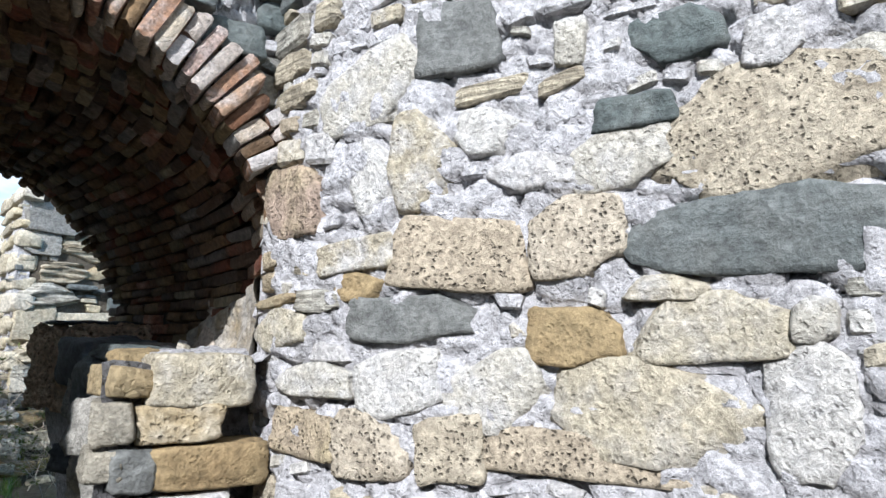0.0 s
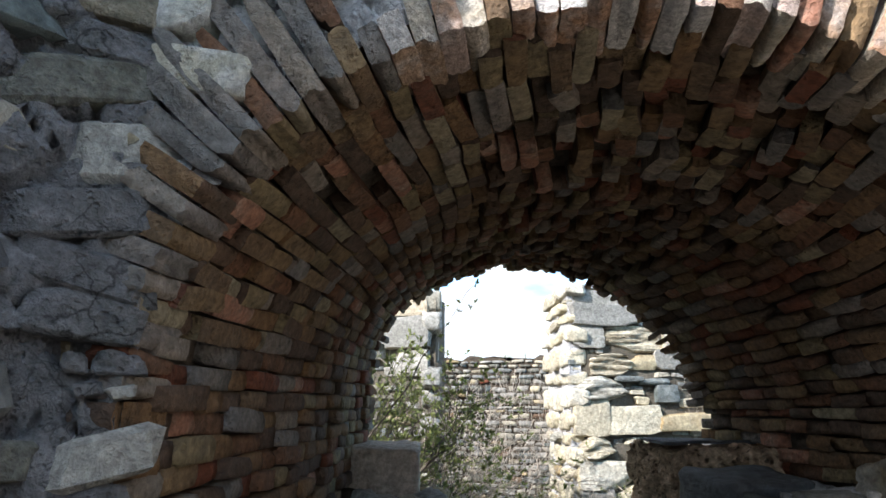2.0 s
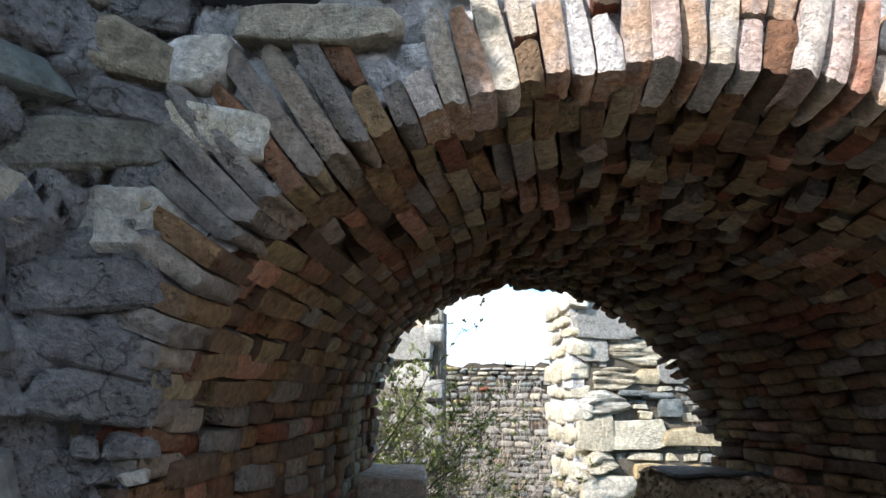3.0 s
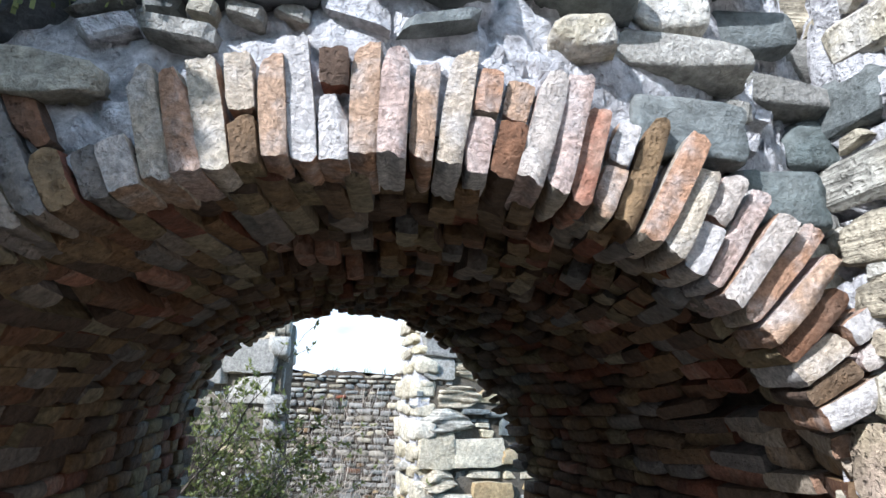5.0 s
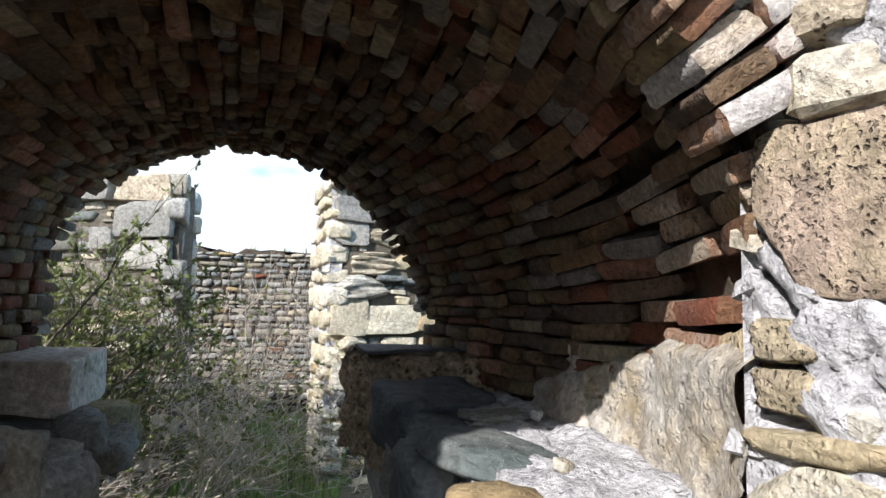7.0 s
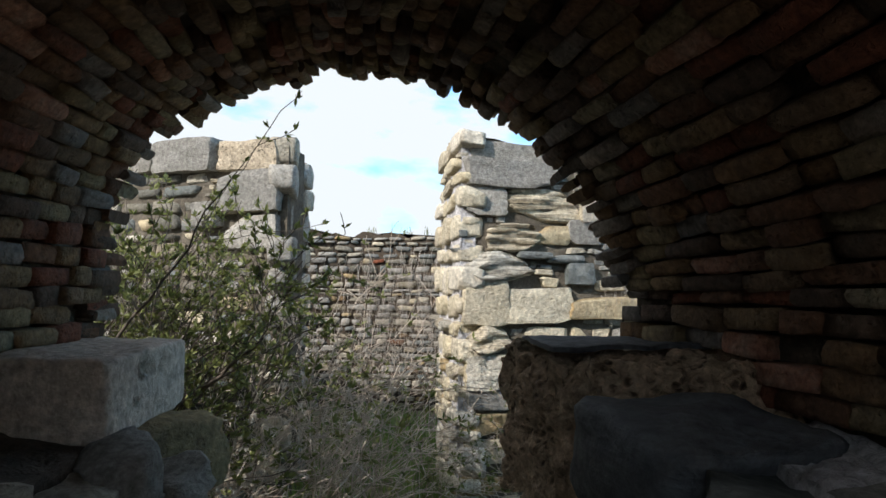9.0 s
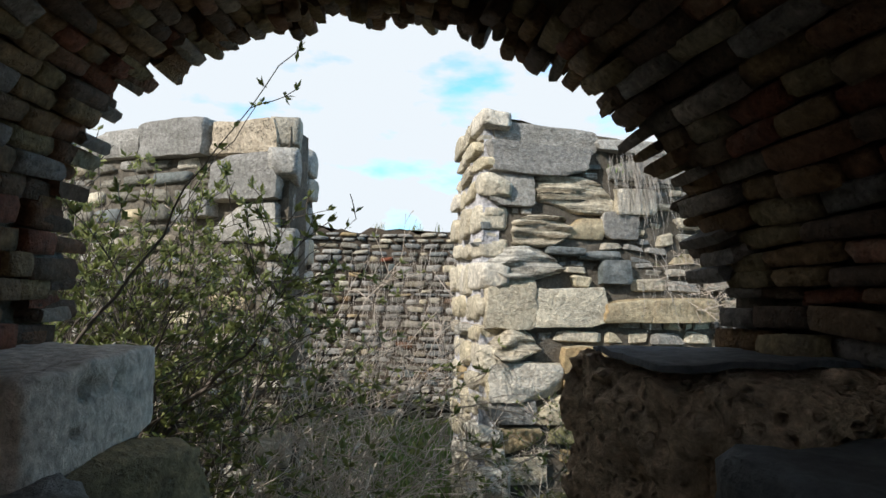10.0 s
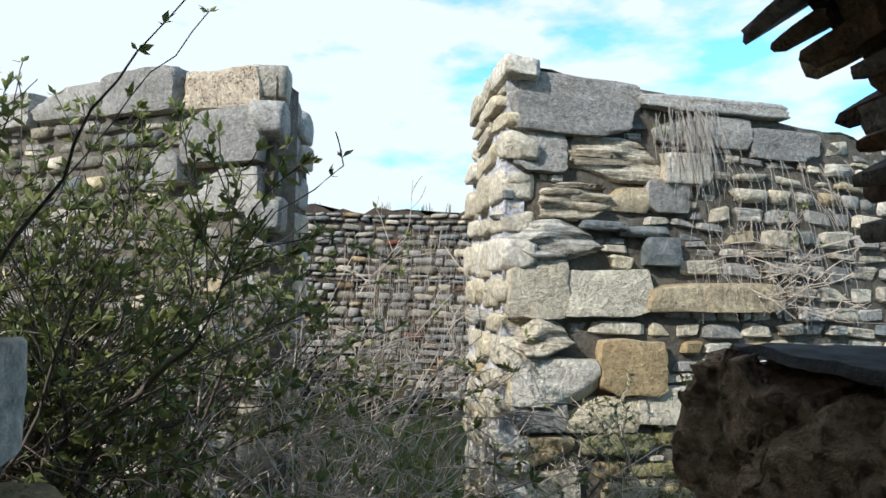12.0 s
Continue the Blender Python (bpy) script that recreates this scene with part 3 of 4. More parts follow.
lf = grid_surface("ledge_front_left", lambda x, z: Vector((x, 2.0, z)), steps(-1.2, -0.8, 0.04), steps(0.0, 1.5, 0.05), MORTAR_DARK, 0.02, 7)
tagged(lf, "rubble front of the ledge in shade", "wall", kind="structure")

COARSE = stone_mat("coarse_brown_stone", [(0.60, 0.44, 0.30), (0.54, 0.39, 0.26)], 26, 1.0, 1.0, stain=(0.22, 0.16, 0.11), stain_amount=0.7, size=12, relief=0.03)
PALE = stone_mat("pale_block_stone", [(0.52, 0.44, 0.36), (0.56, 0.48, 0.40)], 30, 0.2, 0.9, stain=(0.36, 0.30, 0.24), stain_amount=0.6, size=7)
MUDDY = stone_mat("muddy_ochre_stone", [(0.20, 0.155, 0.085), (0.25, 0.19, 0.10)], 40, 0.3, 1.0, stain=(0.10, 0.08, 0.055), stain_amount=0.7, size=8)
block = hewn("limestone_block", [(-0.94, 4.10), (-1.07, 4.88), (-1.47, 4.87), (-1.32, 4.16)], 1.50, 1.74, PALE, 0.008, 26, dents=[((-0.985, 4.38, 1.68), 0.045, 0.05), ((-1.0, 4.46, 1.67), 0.03, 0.04), ((-1.02, 4.60, 1.66), 0.04, 0.05), ((-0.98, 4.33, 1.58), 0.025, 0.03), ((-1.04, 4.68, 1.60), 0.03, 0.03)])
tagged(block, "pale worn limestone block with small holes, lying on the ledge", "stone block")
coarse = hewn("coarse_block", [(0.31, 4.04), (0.86, 3.98), (0.80, 4.62), (0.125, 4.60)], 1.30, 1.752, COARSE, 0.034, 48, scale=13.0, dents=[((0.30, 4.10, 1.62), 0.08, 0.05), ((0.24, 4.30, 1.55), 0.07, 0.04), ((0.34, 4.05, 1.45), 0.09, 0.05), ((0.20, 4.44, 1.66), 0.05, 0.035), ((0.45, 4.02, 1.60), 0.06, 0.04)])
tagged(coarse, "coarse brown shelly stone block ending the ledge", "stone block")
slab = hewn("slate_slab", [(0.23, 4.15), (0.76, 4.28), (0.70, 4.66), (0.19, 4.58)], 1.774, 1.789, DARKSLATE, 0.007, 22, scale=11.0)
tagged(slab, "thin black slate slab lying on the coarse block", "stone slab")
boulder("slate_boulder", (0.47, 3.78, 1.57), (0.36, 0.44, 0.24), (4, -6, 16), DARKSLATE, 31, "dark blue-grey slate boulder set in the ledge", square=0.88, wobble=0.08, cuts=9)
boulder("slate_boulder", (0.50, 3.46, 1.54), (0.24, 0.28, 0.17), (-5, 8, -20), SLATE, 34, "grey schist rock beside the dark slate boulder", square=0.85, wobble=0.1)
boulder("slate_boulder", (0.40, 3.20, 1.47), (0.18, 0.34, 0.26), (0, 0, 10), SLATE, 32, "green-grey schist rock at the ledge's broken edge")
boulder("slate_slab", (0.53, 2.98, 1.615), (0.26, 0.36, 0.075), (3, 4, 25), SLATE, 33, "flat green-grey schist piece in the mortar ledge", "stone slab")
boulder("flat_stone", (0.62, 3.32, 1.652), (0.20, 0.12, 0.03), (2, 0, 15), GREYSTONE, 34, "flat grey stone lying on the ledge", "stone")
boulder("pebble", (0.74, 3.28, 1.665), (0.035, 0.03, 0.03), (10, 20, 0), LIME, 35, "small pale pebble on the ledge", "pebble")
boulder("pebble", (0.64, 2.74, 1.645), (0.045, 0.035, 0.03), (0, 20, 40), LIME, 36, "small pale pebble on the ledge", "pebble")
boulder("sandstone_rock", (0.46, 2.55, 1.55), (0.20, 0.24, 0.17), (0, 4, 0), OCHRE, 37, "ochre sandstone rock in the ledge's edge")
for i, (x_, z_, w_, h_, m_, turn_) in enumerate(((0.585, 1.545, 0.33, 0.165, SAND, 3), (0.53, 1.415, 0.27, 0.12, MUDSTONE, -4), (0.63, 1.275, 0.36, 0.14, OCHRE, 2), (0.36, 1.54, 0.13, 0.09, OCHRE, 12), (0.35, 1.42, 0.12, 0.13, GREYSTONE, -10), (0.39, 1.28, 0.14, 0.13, SLATE, 6), (0.32, 1.30, 0.10, 0.09, GREYSTONE, 0), (0.55, 1.13, 0.30, 0.13, LIME, 0))):
    boulder("ledge_stone", (x_, 2.23, z_), (w_, 0.24, h_), (0, turn_ * 0.5, turn_), m_, 240 + i, "rough-hewn stone in the broken front corner of the ledge", "stone", cuts=9, square=0.93, wobble=0.06, group="stones of the ledge's corner")
boulder("schist_slab", (-0.98, 2.26, 1.52), (0.44, 0.34, 0.30), (6, 0, 12), SLATE, 39, "flat grey-green schist slab on the shaded sill", "stone slab")
boulder("ochre_rock", (-1.03, 4.50, 1.36), (0.24, 0.54, 0.27), (0, 0, -12), MUDDY, 40, "muddy ochre stone under the limestone block", square=0.85, wobble=0.09)
rr = random.Random(77)
for i in range(11):
    y = 2.35 + i * 0.19
    boulder("rubble_rock", (-0.90 + rr.uniform(-0.05, 0.05), y, 1.42 + rr.uniform(-0.10, 0.08)), (rr.uniform(0.18, 0.28), rr.uniform(0.18, 0.30), rr.uniform(0.14, 0.26)), (rr.uniform(-15, 15), rr.uniform(-15, 15), rr.uniform(0, 90)), choose(rr, [(GREYSTONE, 2), (DARKSLATE, 1), (SLATE, 1)]), 50 + i, "dark grey rubble rock in the broken ledge", cuts=5, group="rocks of the shaded ledge")
for i in range(12):
    y = 2.5 + i * 0.15
    boulder("rubble_rock", (0.44 + rr.uniform(-0.05, 0.04), y, 1.30 + rr.uniform(-0.25, 0.08)), (rr.uniform(0.16, 0.26), rr.uniform(0.16, 0.30), rr.uniform(0.14, 0.24)), (rr.uniform(-15, 15), rr.uniform(-15, 15), rr.uniform(0, 90)), choose(rr, [(GREYSTONE, 2), (LIME, 1), (DARKSLATE, 1)]), 70 + i, "grey rubble rock in the ledge's broken side", cuts=5, group="rocks of the sunlit ledge")

# stone and plaster of the lower jamb
def plaster_face(y, k):
    """k 0 at the ledge, 1 at the top; it thins out and drops towards the outer end."""
    fade = max(0.0, min(1.0, (3.5 - y) / 0.7))
    z = 1.60 + k * (0.17 + 0.19 * fade + 0.03 * noise.noise((y * 6, 0, 2)))
    proud = 0.02 + 0.02 * fade - 0.07 * max(0.0, k - 0.85) / 0.15
    p = Vector((lerp_table(RIGHT_SIDE, y) - proud - 0.14 * max(0.0, 1.76 - z) ** 1.2, y, z))
    return p - Vector((crackle(p * 1.3, 0.007), 0, 0))


plaster = grid_surface("plaster", plaster_face, steps(2.30, 3.55, 0.014), steps(0, 1, 0.04), PLASTER, 0.014, 8)
tagged(plaster, "rough plaster and stone at the foot of the vault, ochre stained", "plaster", kind="structure")
def lime_run(y, k):
    """A white lime streak running down the jamb, wider at its foot."""
    z = 1.88 - 0.24 * k
    wide = 0.05 + 0.17 * k ** 1.3
    u = y * wide
    p = Vector((lerp_table(RIGHT_SIDE, 3.32) - 0.022 - 0.05 * k * k, 3.32 + u, z))
    return p + Vector((0.07 * abs(y) ** 2, 0, 0)) - Vector((crackle(p * 1.6, 0.008), 0, 0))


lime = grid_surface("lime_run", lime_run, steps(-1, 1, 0.1), steps(0, 1, 0.04), PALE, 0.006, 14)
tagged(lime, "pale grey lime streak running down the jamb", "plaster", kind="structure")
boulder("jamb_stone", (0.955, 2.50, 1.80), (0.15, 0.24, 0.30), (0, 6, -12), MUDSTONE, 90, "ochre limestone in the foot of the vault", "stone", square=0.75)

for i, (z_, h_, m_) in enumerate(((1.12, 0.2, LIME), (1.32, 0.18, SAND), (1.49, 0.16, LIME))):
    boulder("quoin_stone", (0.905, 2.32, z_), (0.15, 0.18, h_ * 1.05), (0, 0, 25 + 9 * (i % 3)), m_, 120 + i, "weathered corner stone between the wall and the vault", "stone", square=0.9, wobble=0.05, group="corner stones of the vault")

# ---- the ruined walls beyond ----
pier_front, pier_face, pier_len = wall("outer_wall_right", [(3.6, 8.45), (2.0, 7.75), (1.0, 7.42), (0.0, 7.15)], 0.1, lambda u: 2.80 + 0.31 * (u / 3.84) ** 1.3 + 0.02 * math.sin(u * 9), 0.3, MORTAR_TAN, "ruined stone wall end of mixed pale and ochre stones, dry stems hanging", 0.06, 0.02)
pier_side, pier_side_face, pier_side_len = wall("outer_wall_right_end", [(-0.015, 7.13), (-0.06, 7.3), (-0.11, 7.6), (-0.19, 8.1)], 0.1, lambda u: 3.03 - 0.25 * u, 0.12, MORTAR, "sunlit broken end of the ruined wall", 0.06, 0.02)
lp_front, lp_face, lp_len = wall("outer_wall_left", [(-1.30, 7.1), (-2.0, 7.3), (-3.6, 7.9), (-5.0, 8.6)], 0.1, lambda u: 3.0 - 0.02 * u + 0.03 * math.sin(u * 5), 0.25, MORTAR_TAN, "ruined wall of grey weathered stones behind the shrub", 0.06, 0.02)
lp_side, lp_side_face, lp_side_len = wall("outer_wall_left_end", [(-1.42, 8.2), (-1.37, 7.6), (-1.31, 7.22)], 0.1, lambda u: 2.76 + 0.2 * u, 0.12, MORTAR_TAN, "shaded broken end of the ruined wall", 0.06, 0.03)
far_wall, far_face, far_len = wall("outer_wall_far", [(3.5, 9.9), (1.5, 10.5), (0, 10.72), (-1.6, 10.8), (-4.5, 10.2)], 0.1, lambda u: 2.69 + 0.025 * math.sin(u * 7) + 0.03 * math.sin(u * 17), 0.7, MORTAR_DARK, "far wall of small grey stones with dry stems hanging", 0.12, 0.02, 0.5)

# ---- shrubs, stems and grass ----
def tube(verts, faces, pts, radii, sides):
    k = len(verts)
    for i, p in enumerate(pts):
        d = (pts[min(i + 1, len(pts) - 1)] - pts[max(i - 1, 0)]).normalized()
        s = d.orthogonal().normalized()
        t = d.cross(s)
        for j in range(sides):
            a = 2 * math.pi * j / sides
            verts.append(p + (s * math.cos(a) + t * math.sin(a)) * radii[i])
    for i in range(len(pts) - 1):
        for j in range(sides):
            a, b = k + i * sides + j, k + i * sides + (j + 1) % sides
            faces.append((a, b, b + sides, a + sides))


def grow(rnd_, start, way, length, radius, level, out, tips, droop=0.0, keep=None, busy=1.0):
    """One branch with its side branches; out[level] collects (points, radii)."""
    n = max(4, int(length / 0.09))
    p, d = Vector(start), Vector(way).normalized()
    pts, radii = [p.copy()], [radius]
    for i in range(n):
        d = (d + Vector((rnd_.gauss(0, 0.13), rnd_.gauss(0, 0.13), rnd_.gauss(0.02, 0.11) - droop * i / n))).normalized()
        if keep and not keep(p + d * (length / n)):
            d.y = abs(d.y)
        p = p + d * (length / n)
        pts.append(p.copy())
        radii.append(radius * (1 - 0.8 * (i + 1) / n))
        if level < 3 and i > n * 0.18 and rnd_.random() < (0.75 if level < 2 else 0.5) * busy:
            side = (d + Vector((rnd_.gauss(0, 0.6), rnd_.gauss(0, 0.6), rnd_.gauss(0.1, 0.45)))).normalized()
            grow(rnd_, p, side, length * rnd_.uniform(0.28, 0.5), radii[-1] * 0.6, level + 1, out, tips, droop, keep, busy)
        if level >= (2 if busy > 0.5 else 1) and i % 2 == 0:
            tips.append((p.copy(), d.copy(), i / n))
    tips.append((p.copy(), d.copy(), 1.0))
    out.setdefault(level, []).append((pts, radii))


def leaf_mesh(name, tips, rnd_, size, chance, parent, material, low=0.0):
    verts, faces = [], []
    for p, d, k in tips:
        if rnd_.random() > chance or p.z < low:
            continue
        for _ in range(rnd_.randint(4, 7)):
            a = (d * 0.7 + Vector((rnd_.gauss(0, 0.7), rnd_.gauss(0, 0.7), rnd_.gauss(0.2, 0.6)))).normalized()
            s = a.orthogonal().normalized()
            s = Matrix.Rotation(rnd_.uniform(0, 6.28), 3, a) @ s
            up = a.cross(s)
            L = size * rnd_.uniform(0.6, 1.3)
            w = L * 0.2
            i = len(verts)
            verts += [p, p + a * L * 0.5 + s * w + up * L * 0.08, p + a * L, p + a * L * 0.5 - s * w + up * L * 0.08]
            faces += [(i, i + 1, i + 2), (i, i + 2, i + 3)]
    return empty_mesh_object(name, verts, faces, material, False, parent)


def shrub(base, stems, label, leaf_chance, bark, seed, size=0.055, droop=0.0, low=0.0, busy=1.0):
    """stems: (foot offset, direction, length, radius)."""
    r = random.Random(seed)
    root = tagged(new("shrub"), label, "shrub")
    root.location = base
    out, tips = {}, []
    for foot, way, length, radius in stems:
        grow(r, Vector(foot), way, length, radius, 0, out, tips, droop, lambda p: (p.y + base[1]) > (5.15 if busy > 0.5 else 4.9), busy)
    for level, lines in sorted(out.items()):
        verts, faces = [], []
        for pts, radii in lines:
            tube(verts, faces, pts, [max(x, 0.0022) for x in radii], 5 if level == 0 else 3)
            if level == 0:
                empty_mesh_object("stem", verts, faces, bark, True, root)
                verts, faces = [], []
        if level:
            tagged(empty_mesh_object("branch_mass" if level == 1 else "twig_mass", verts, faces, bark if level == 1 or leaf_chance > 0.2 else TWIG, True, root), kind="stuff")
    tagged(leaf_mesh("leaves", tips, r, size, leaf_chance, root, LEAF, low), kind="stuff")
    return root


sr = random.Random(12)
big = []
for i in range(12):
    big.append(((sr.uniform(-0.4, 0.5), sr.uniform(-0.3, 0.5), 0), (sr.uniform(-0.75, 0.8), sr.uniform(-0.35, 0.3), sr.uniform(0.9, 1.5)), sr.uniform(1.2, 1.8), sr.uniform(0.018, 0.030)))
shrub((-1.95, 5.75, 0.25), big + [((-0.3, 0.05, 0.55), (0.8, 0.0, 0.62), 1.75, 0.028), ((-0.2, -0.1, 0.6), (0.70, 0.0, 1.0), 1.6, 0.018), ((-0.5, -0.15, 0.6), (-0.4, -0.05, 1.2), 1.5, 0.018), ((-0.5, -0.2, 0.4), (0.1, 0, 1.0), 1.6, 0.016), ((-0.6, -0.1, 0.3), (0.6, 0, 0.9), 1.6, 0.016)], "leafy wild shrub with dark branches and young green leaves", 0.46, BARK, 5, 0.042, 0.02, 0.2)
arching = [((0.05, -0.45, 0.95), (1.14, -0.33, 1.20), 1.55, 0.012), ((-0.35, -0.40, 0.9), (0.35, -0.2, 1.25), 1.15, 0.009), ((-0.1, -0.35, 0.6), (1.5, -0.1, 0.75), 1.45, 0.012)]
shrub((-1.95, 5.75, 0.25), arching, "slender arching branches with tufts of young leaves", 0.8, BARK, 41, 0.036, 0.0, 0.3, 0.3)
dense = []
for i in range(40):
    dense.append(((sr.uniform(-0.5, 0.5), sr.uniform(-0.2, 0.4), sr.uniform(0, 0.45)), (sr.uniform(-0.5, 0.7), sr.uniform(-0.2, 0.2), sr.uniform(0.7, 1.2)), sr.uniform(1.0, 1.5), 0.016))
shrub((-2.0, 5.75, 0.3), dense, "dense dark shrub with tangled branches and small leaves", 0.46, BARK, 15, 0.040, 0.05)
low_stems = []
for i in range(46):
    low_stems.append(((sr.uniform(-1.0, 0.8), sr.uniform(-0.3, 0.6), sr.uniform(0, 0.3)), (sr.uniform(-0.2, 1.4), sr.uniform(-0.3, 0.3), sr.uniform(0.2, 1.0)), sr.uniform(0.9, 1.5), 0.008))
shrub((-1.6, 5.95, 0.25), low_stems, "tangle of dry brown twigs under the shrub", 0.06, TWIG, 6, 0.045, 0.12)
mid_stems = []
for i in range(12):
    mid_stems.append(((sr.uniform(-0.6, 0.5), sr.uniform(-0.5, 0.5), 0), (sr.uniform(-0.4, 0.5), sr.uniform(-0.3, 0.3), 1.0), sr.uniform(0.55, 0.9), 0.007))
shrub((-0.85, 7.6, 0.3), mid_stems, "thin young shrub with pale green leaves", 0.5, TWIG, 7, 0.032)
right_stems = []
for i in range(16):
    right_stems.append(((sr.uniform(-0.3, 0.9), sr.uniform(-0.3, 0.3), 0), (sr.uniform(-0.8, 0.5), sr.uniform(-0.2, 0.2), 0.9), sr.uniform(0.6, 1.0), 0.006))
shrub((0.45, 6.7, 0.3), right_stems, "low twiggy shrub with few green leaves at the wall's foot", 0.5, TWIG, 8, 0.022, 0.1)


def strands(name, label, places, seed, category="dry stems"):
    """Hanging dry stems: each place is a starting point, an outward direction and a length."""
    r = random.Random(seed)
    verts, faces = [], []
    for p, n, length in places:
        p, d = Vector(p), Vector((n[0] * 0.5 + r.gauss(0, 0.15), n[1] * 0.5 + r.gauss(0, 0.1), -0.4 + r.gauss(0, 0.2)))
        pts = [p]
        k = 8
        for i in range(k):
            d = (d + Vector((r.gauss(0, 0.12), r.gauss(0, 0.06), -0.35))).normalized()
            pts.append(pts[-1] + d * (length / k))
        tube(verts, faces, pts, [0.0022 * (1 - 0.6 * i / k) for i in range(k + 1)], 3)
    return tagged(empty_mesh_object(name, verts, faces, STRAW, True), label, category, kind="stuff")


def on_wall(face, u, z, out=0.03):
    p, d, n = face(u, z)
    return p + n * out, n


hr = random.Random(3)
hang = []
for i in range(150):
    u = pier_len - hr.gauss(1.12, 0.10)
    p, n = on_wall(pier_face, u, hr.uniform(2.75, 3.02))
    hang.append((p, n, hr.uniform(0.15, 0.45)))
for i in range(130):
    u = pier_len - hr.uniform(1.1, 2.3)
    p, n = on_wall(pier_face, u, hr.uniform(1.9, 2.75))
    hang.append((p, n, hr.uniform(0.12, 0.4)))
strands("hanging_stems", "dry grey stems hanging over the wall top", hang, 4)
hang = []
for i in range(420):
    u = far_len - hr.choice((hr.gauss(4.35, 0.25), hr.gauss(3.6, 0.3), hr.uniform(2.8, 5.2)))
    p, n = on_wall(far_face, u, hr.uniform(1.1, 2.55))
    hang.append((p, n, hr.uniform(0.25, 0.8)))
strands("hanging_stems", "dry grey creeper stems over the far wall", hang, 5)
vine = []
for i in range(14):
    vine.append(((sr.uniform(-0.5, 0.6), 0.0, sr.uniform(-0.3, 0.2)), (sr.uniform(-1, 1), -0.25, sr.uniform(-0.4, 0.5)), sr.uniform(0.35, 0.7), 0.004))
p_, n_ = on_wall(pier_face, pier_len - 1.75, 2.1, 0.08)
shrub(p_, vine, "dry twiggy creeper rooted in the wall joints", 0.05, TWIG, 9, 0.03)


def tuft(name, label, spots, seed, material, length, category="grass"):
    r = random.Random(seed)
    verts, faces = [], []
    for x, y, z in spots:
        for _ in range(9):
            a = r.uniform(0, 6.28)
            d = Vector((math.cos(a), math.sin(a), 0))
            s = Vector((-d.y, d.x, 0)) * 0.004
            L = length * r.uniform(0.5, 1.3)
            lean = r.uniform(0.2, 0.9)
            b = Vector((x + r.gauss(0, 0.03), y + r.gauss(0, 0.03), z))
            i = len(verts)
            m1 = b + Vector((0, 0, L * 0.6)) + d * L * 0.2 * lean
            e = b + Vector((0, 0, L)) + d * L * 0.6 * lean
            verts += [b - s, b + s, m1 + s * 0.8, m1 - s * 0.8, e]
            faces += [(i, i + 1, i + 2, i + 3), (i + 3, i + 2, i + 4)]
    return tagged(empty_mesh_object(name, verts, faces, material, False), label, category, kind="stuff")


gr = random.Random(9)
spots = []
for i in range(480):
    x, y = gr.uniform(-1.3, 0.2), gr.uniform(5.2, 10.2)
    spots.append((x, y, ground_height(x, y) - 0.01))
tuft("grass", "fresh green grass between the walls", spots, 10, GRASSM, 0.16)
spots = []
for i in range(14):
    p, n = on_wall(far_face, gr.uniform(1.5, far_len - 1.0), 2.69, -0.05)
    spots.append(tuple(p))
tuft("wall_weeds", "small weeds on the far wall's top", spots, 11, LEAF, 0.10, "weeds")
spots = [tuple(on_wall(pier_face, pier_len - 0.98 + gr.gauss(0, 0.03), 2.78, 0.02)[0]) for i in range(4)]
tuft("wall_weeds", "green weed in a wall joint", spots, 12, GRASSM, 0.07, "weeds")
spots = [(-0.82 + gr.gauss(0, 0.07), 1.92 + gr.gauss(0, 0.015), 2.98 + gr.gauss(0, 0.02)) for i in range(9)]
tuft("wall_weeds", "small dark tuft of grass in the gap over the arch", spots, 13, LEAF, 0.08, "weeds")

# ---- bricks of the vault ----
# Grey on the shaded left, pale in the sun: light put into brick colour.
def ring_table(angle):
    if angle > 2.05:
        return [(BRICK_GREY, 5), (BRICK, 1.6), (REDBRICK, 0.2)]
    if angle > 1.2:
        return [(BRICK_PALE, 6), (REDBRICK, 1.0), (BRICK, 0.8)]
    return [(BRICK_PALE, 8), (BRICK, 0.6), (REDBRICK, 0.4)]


vr = random.Random(21)
SIDE = 0.40
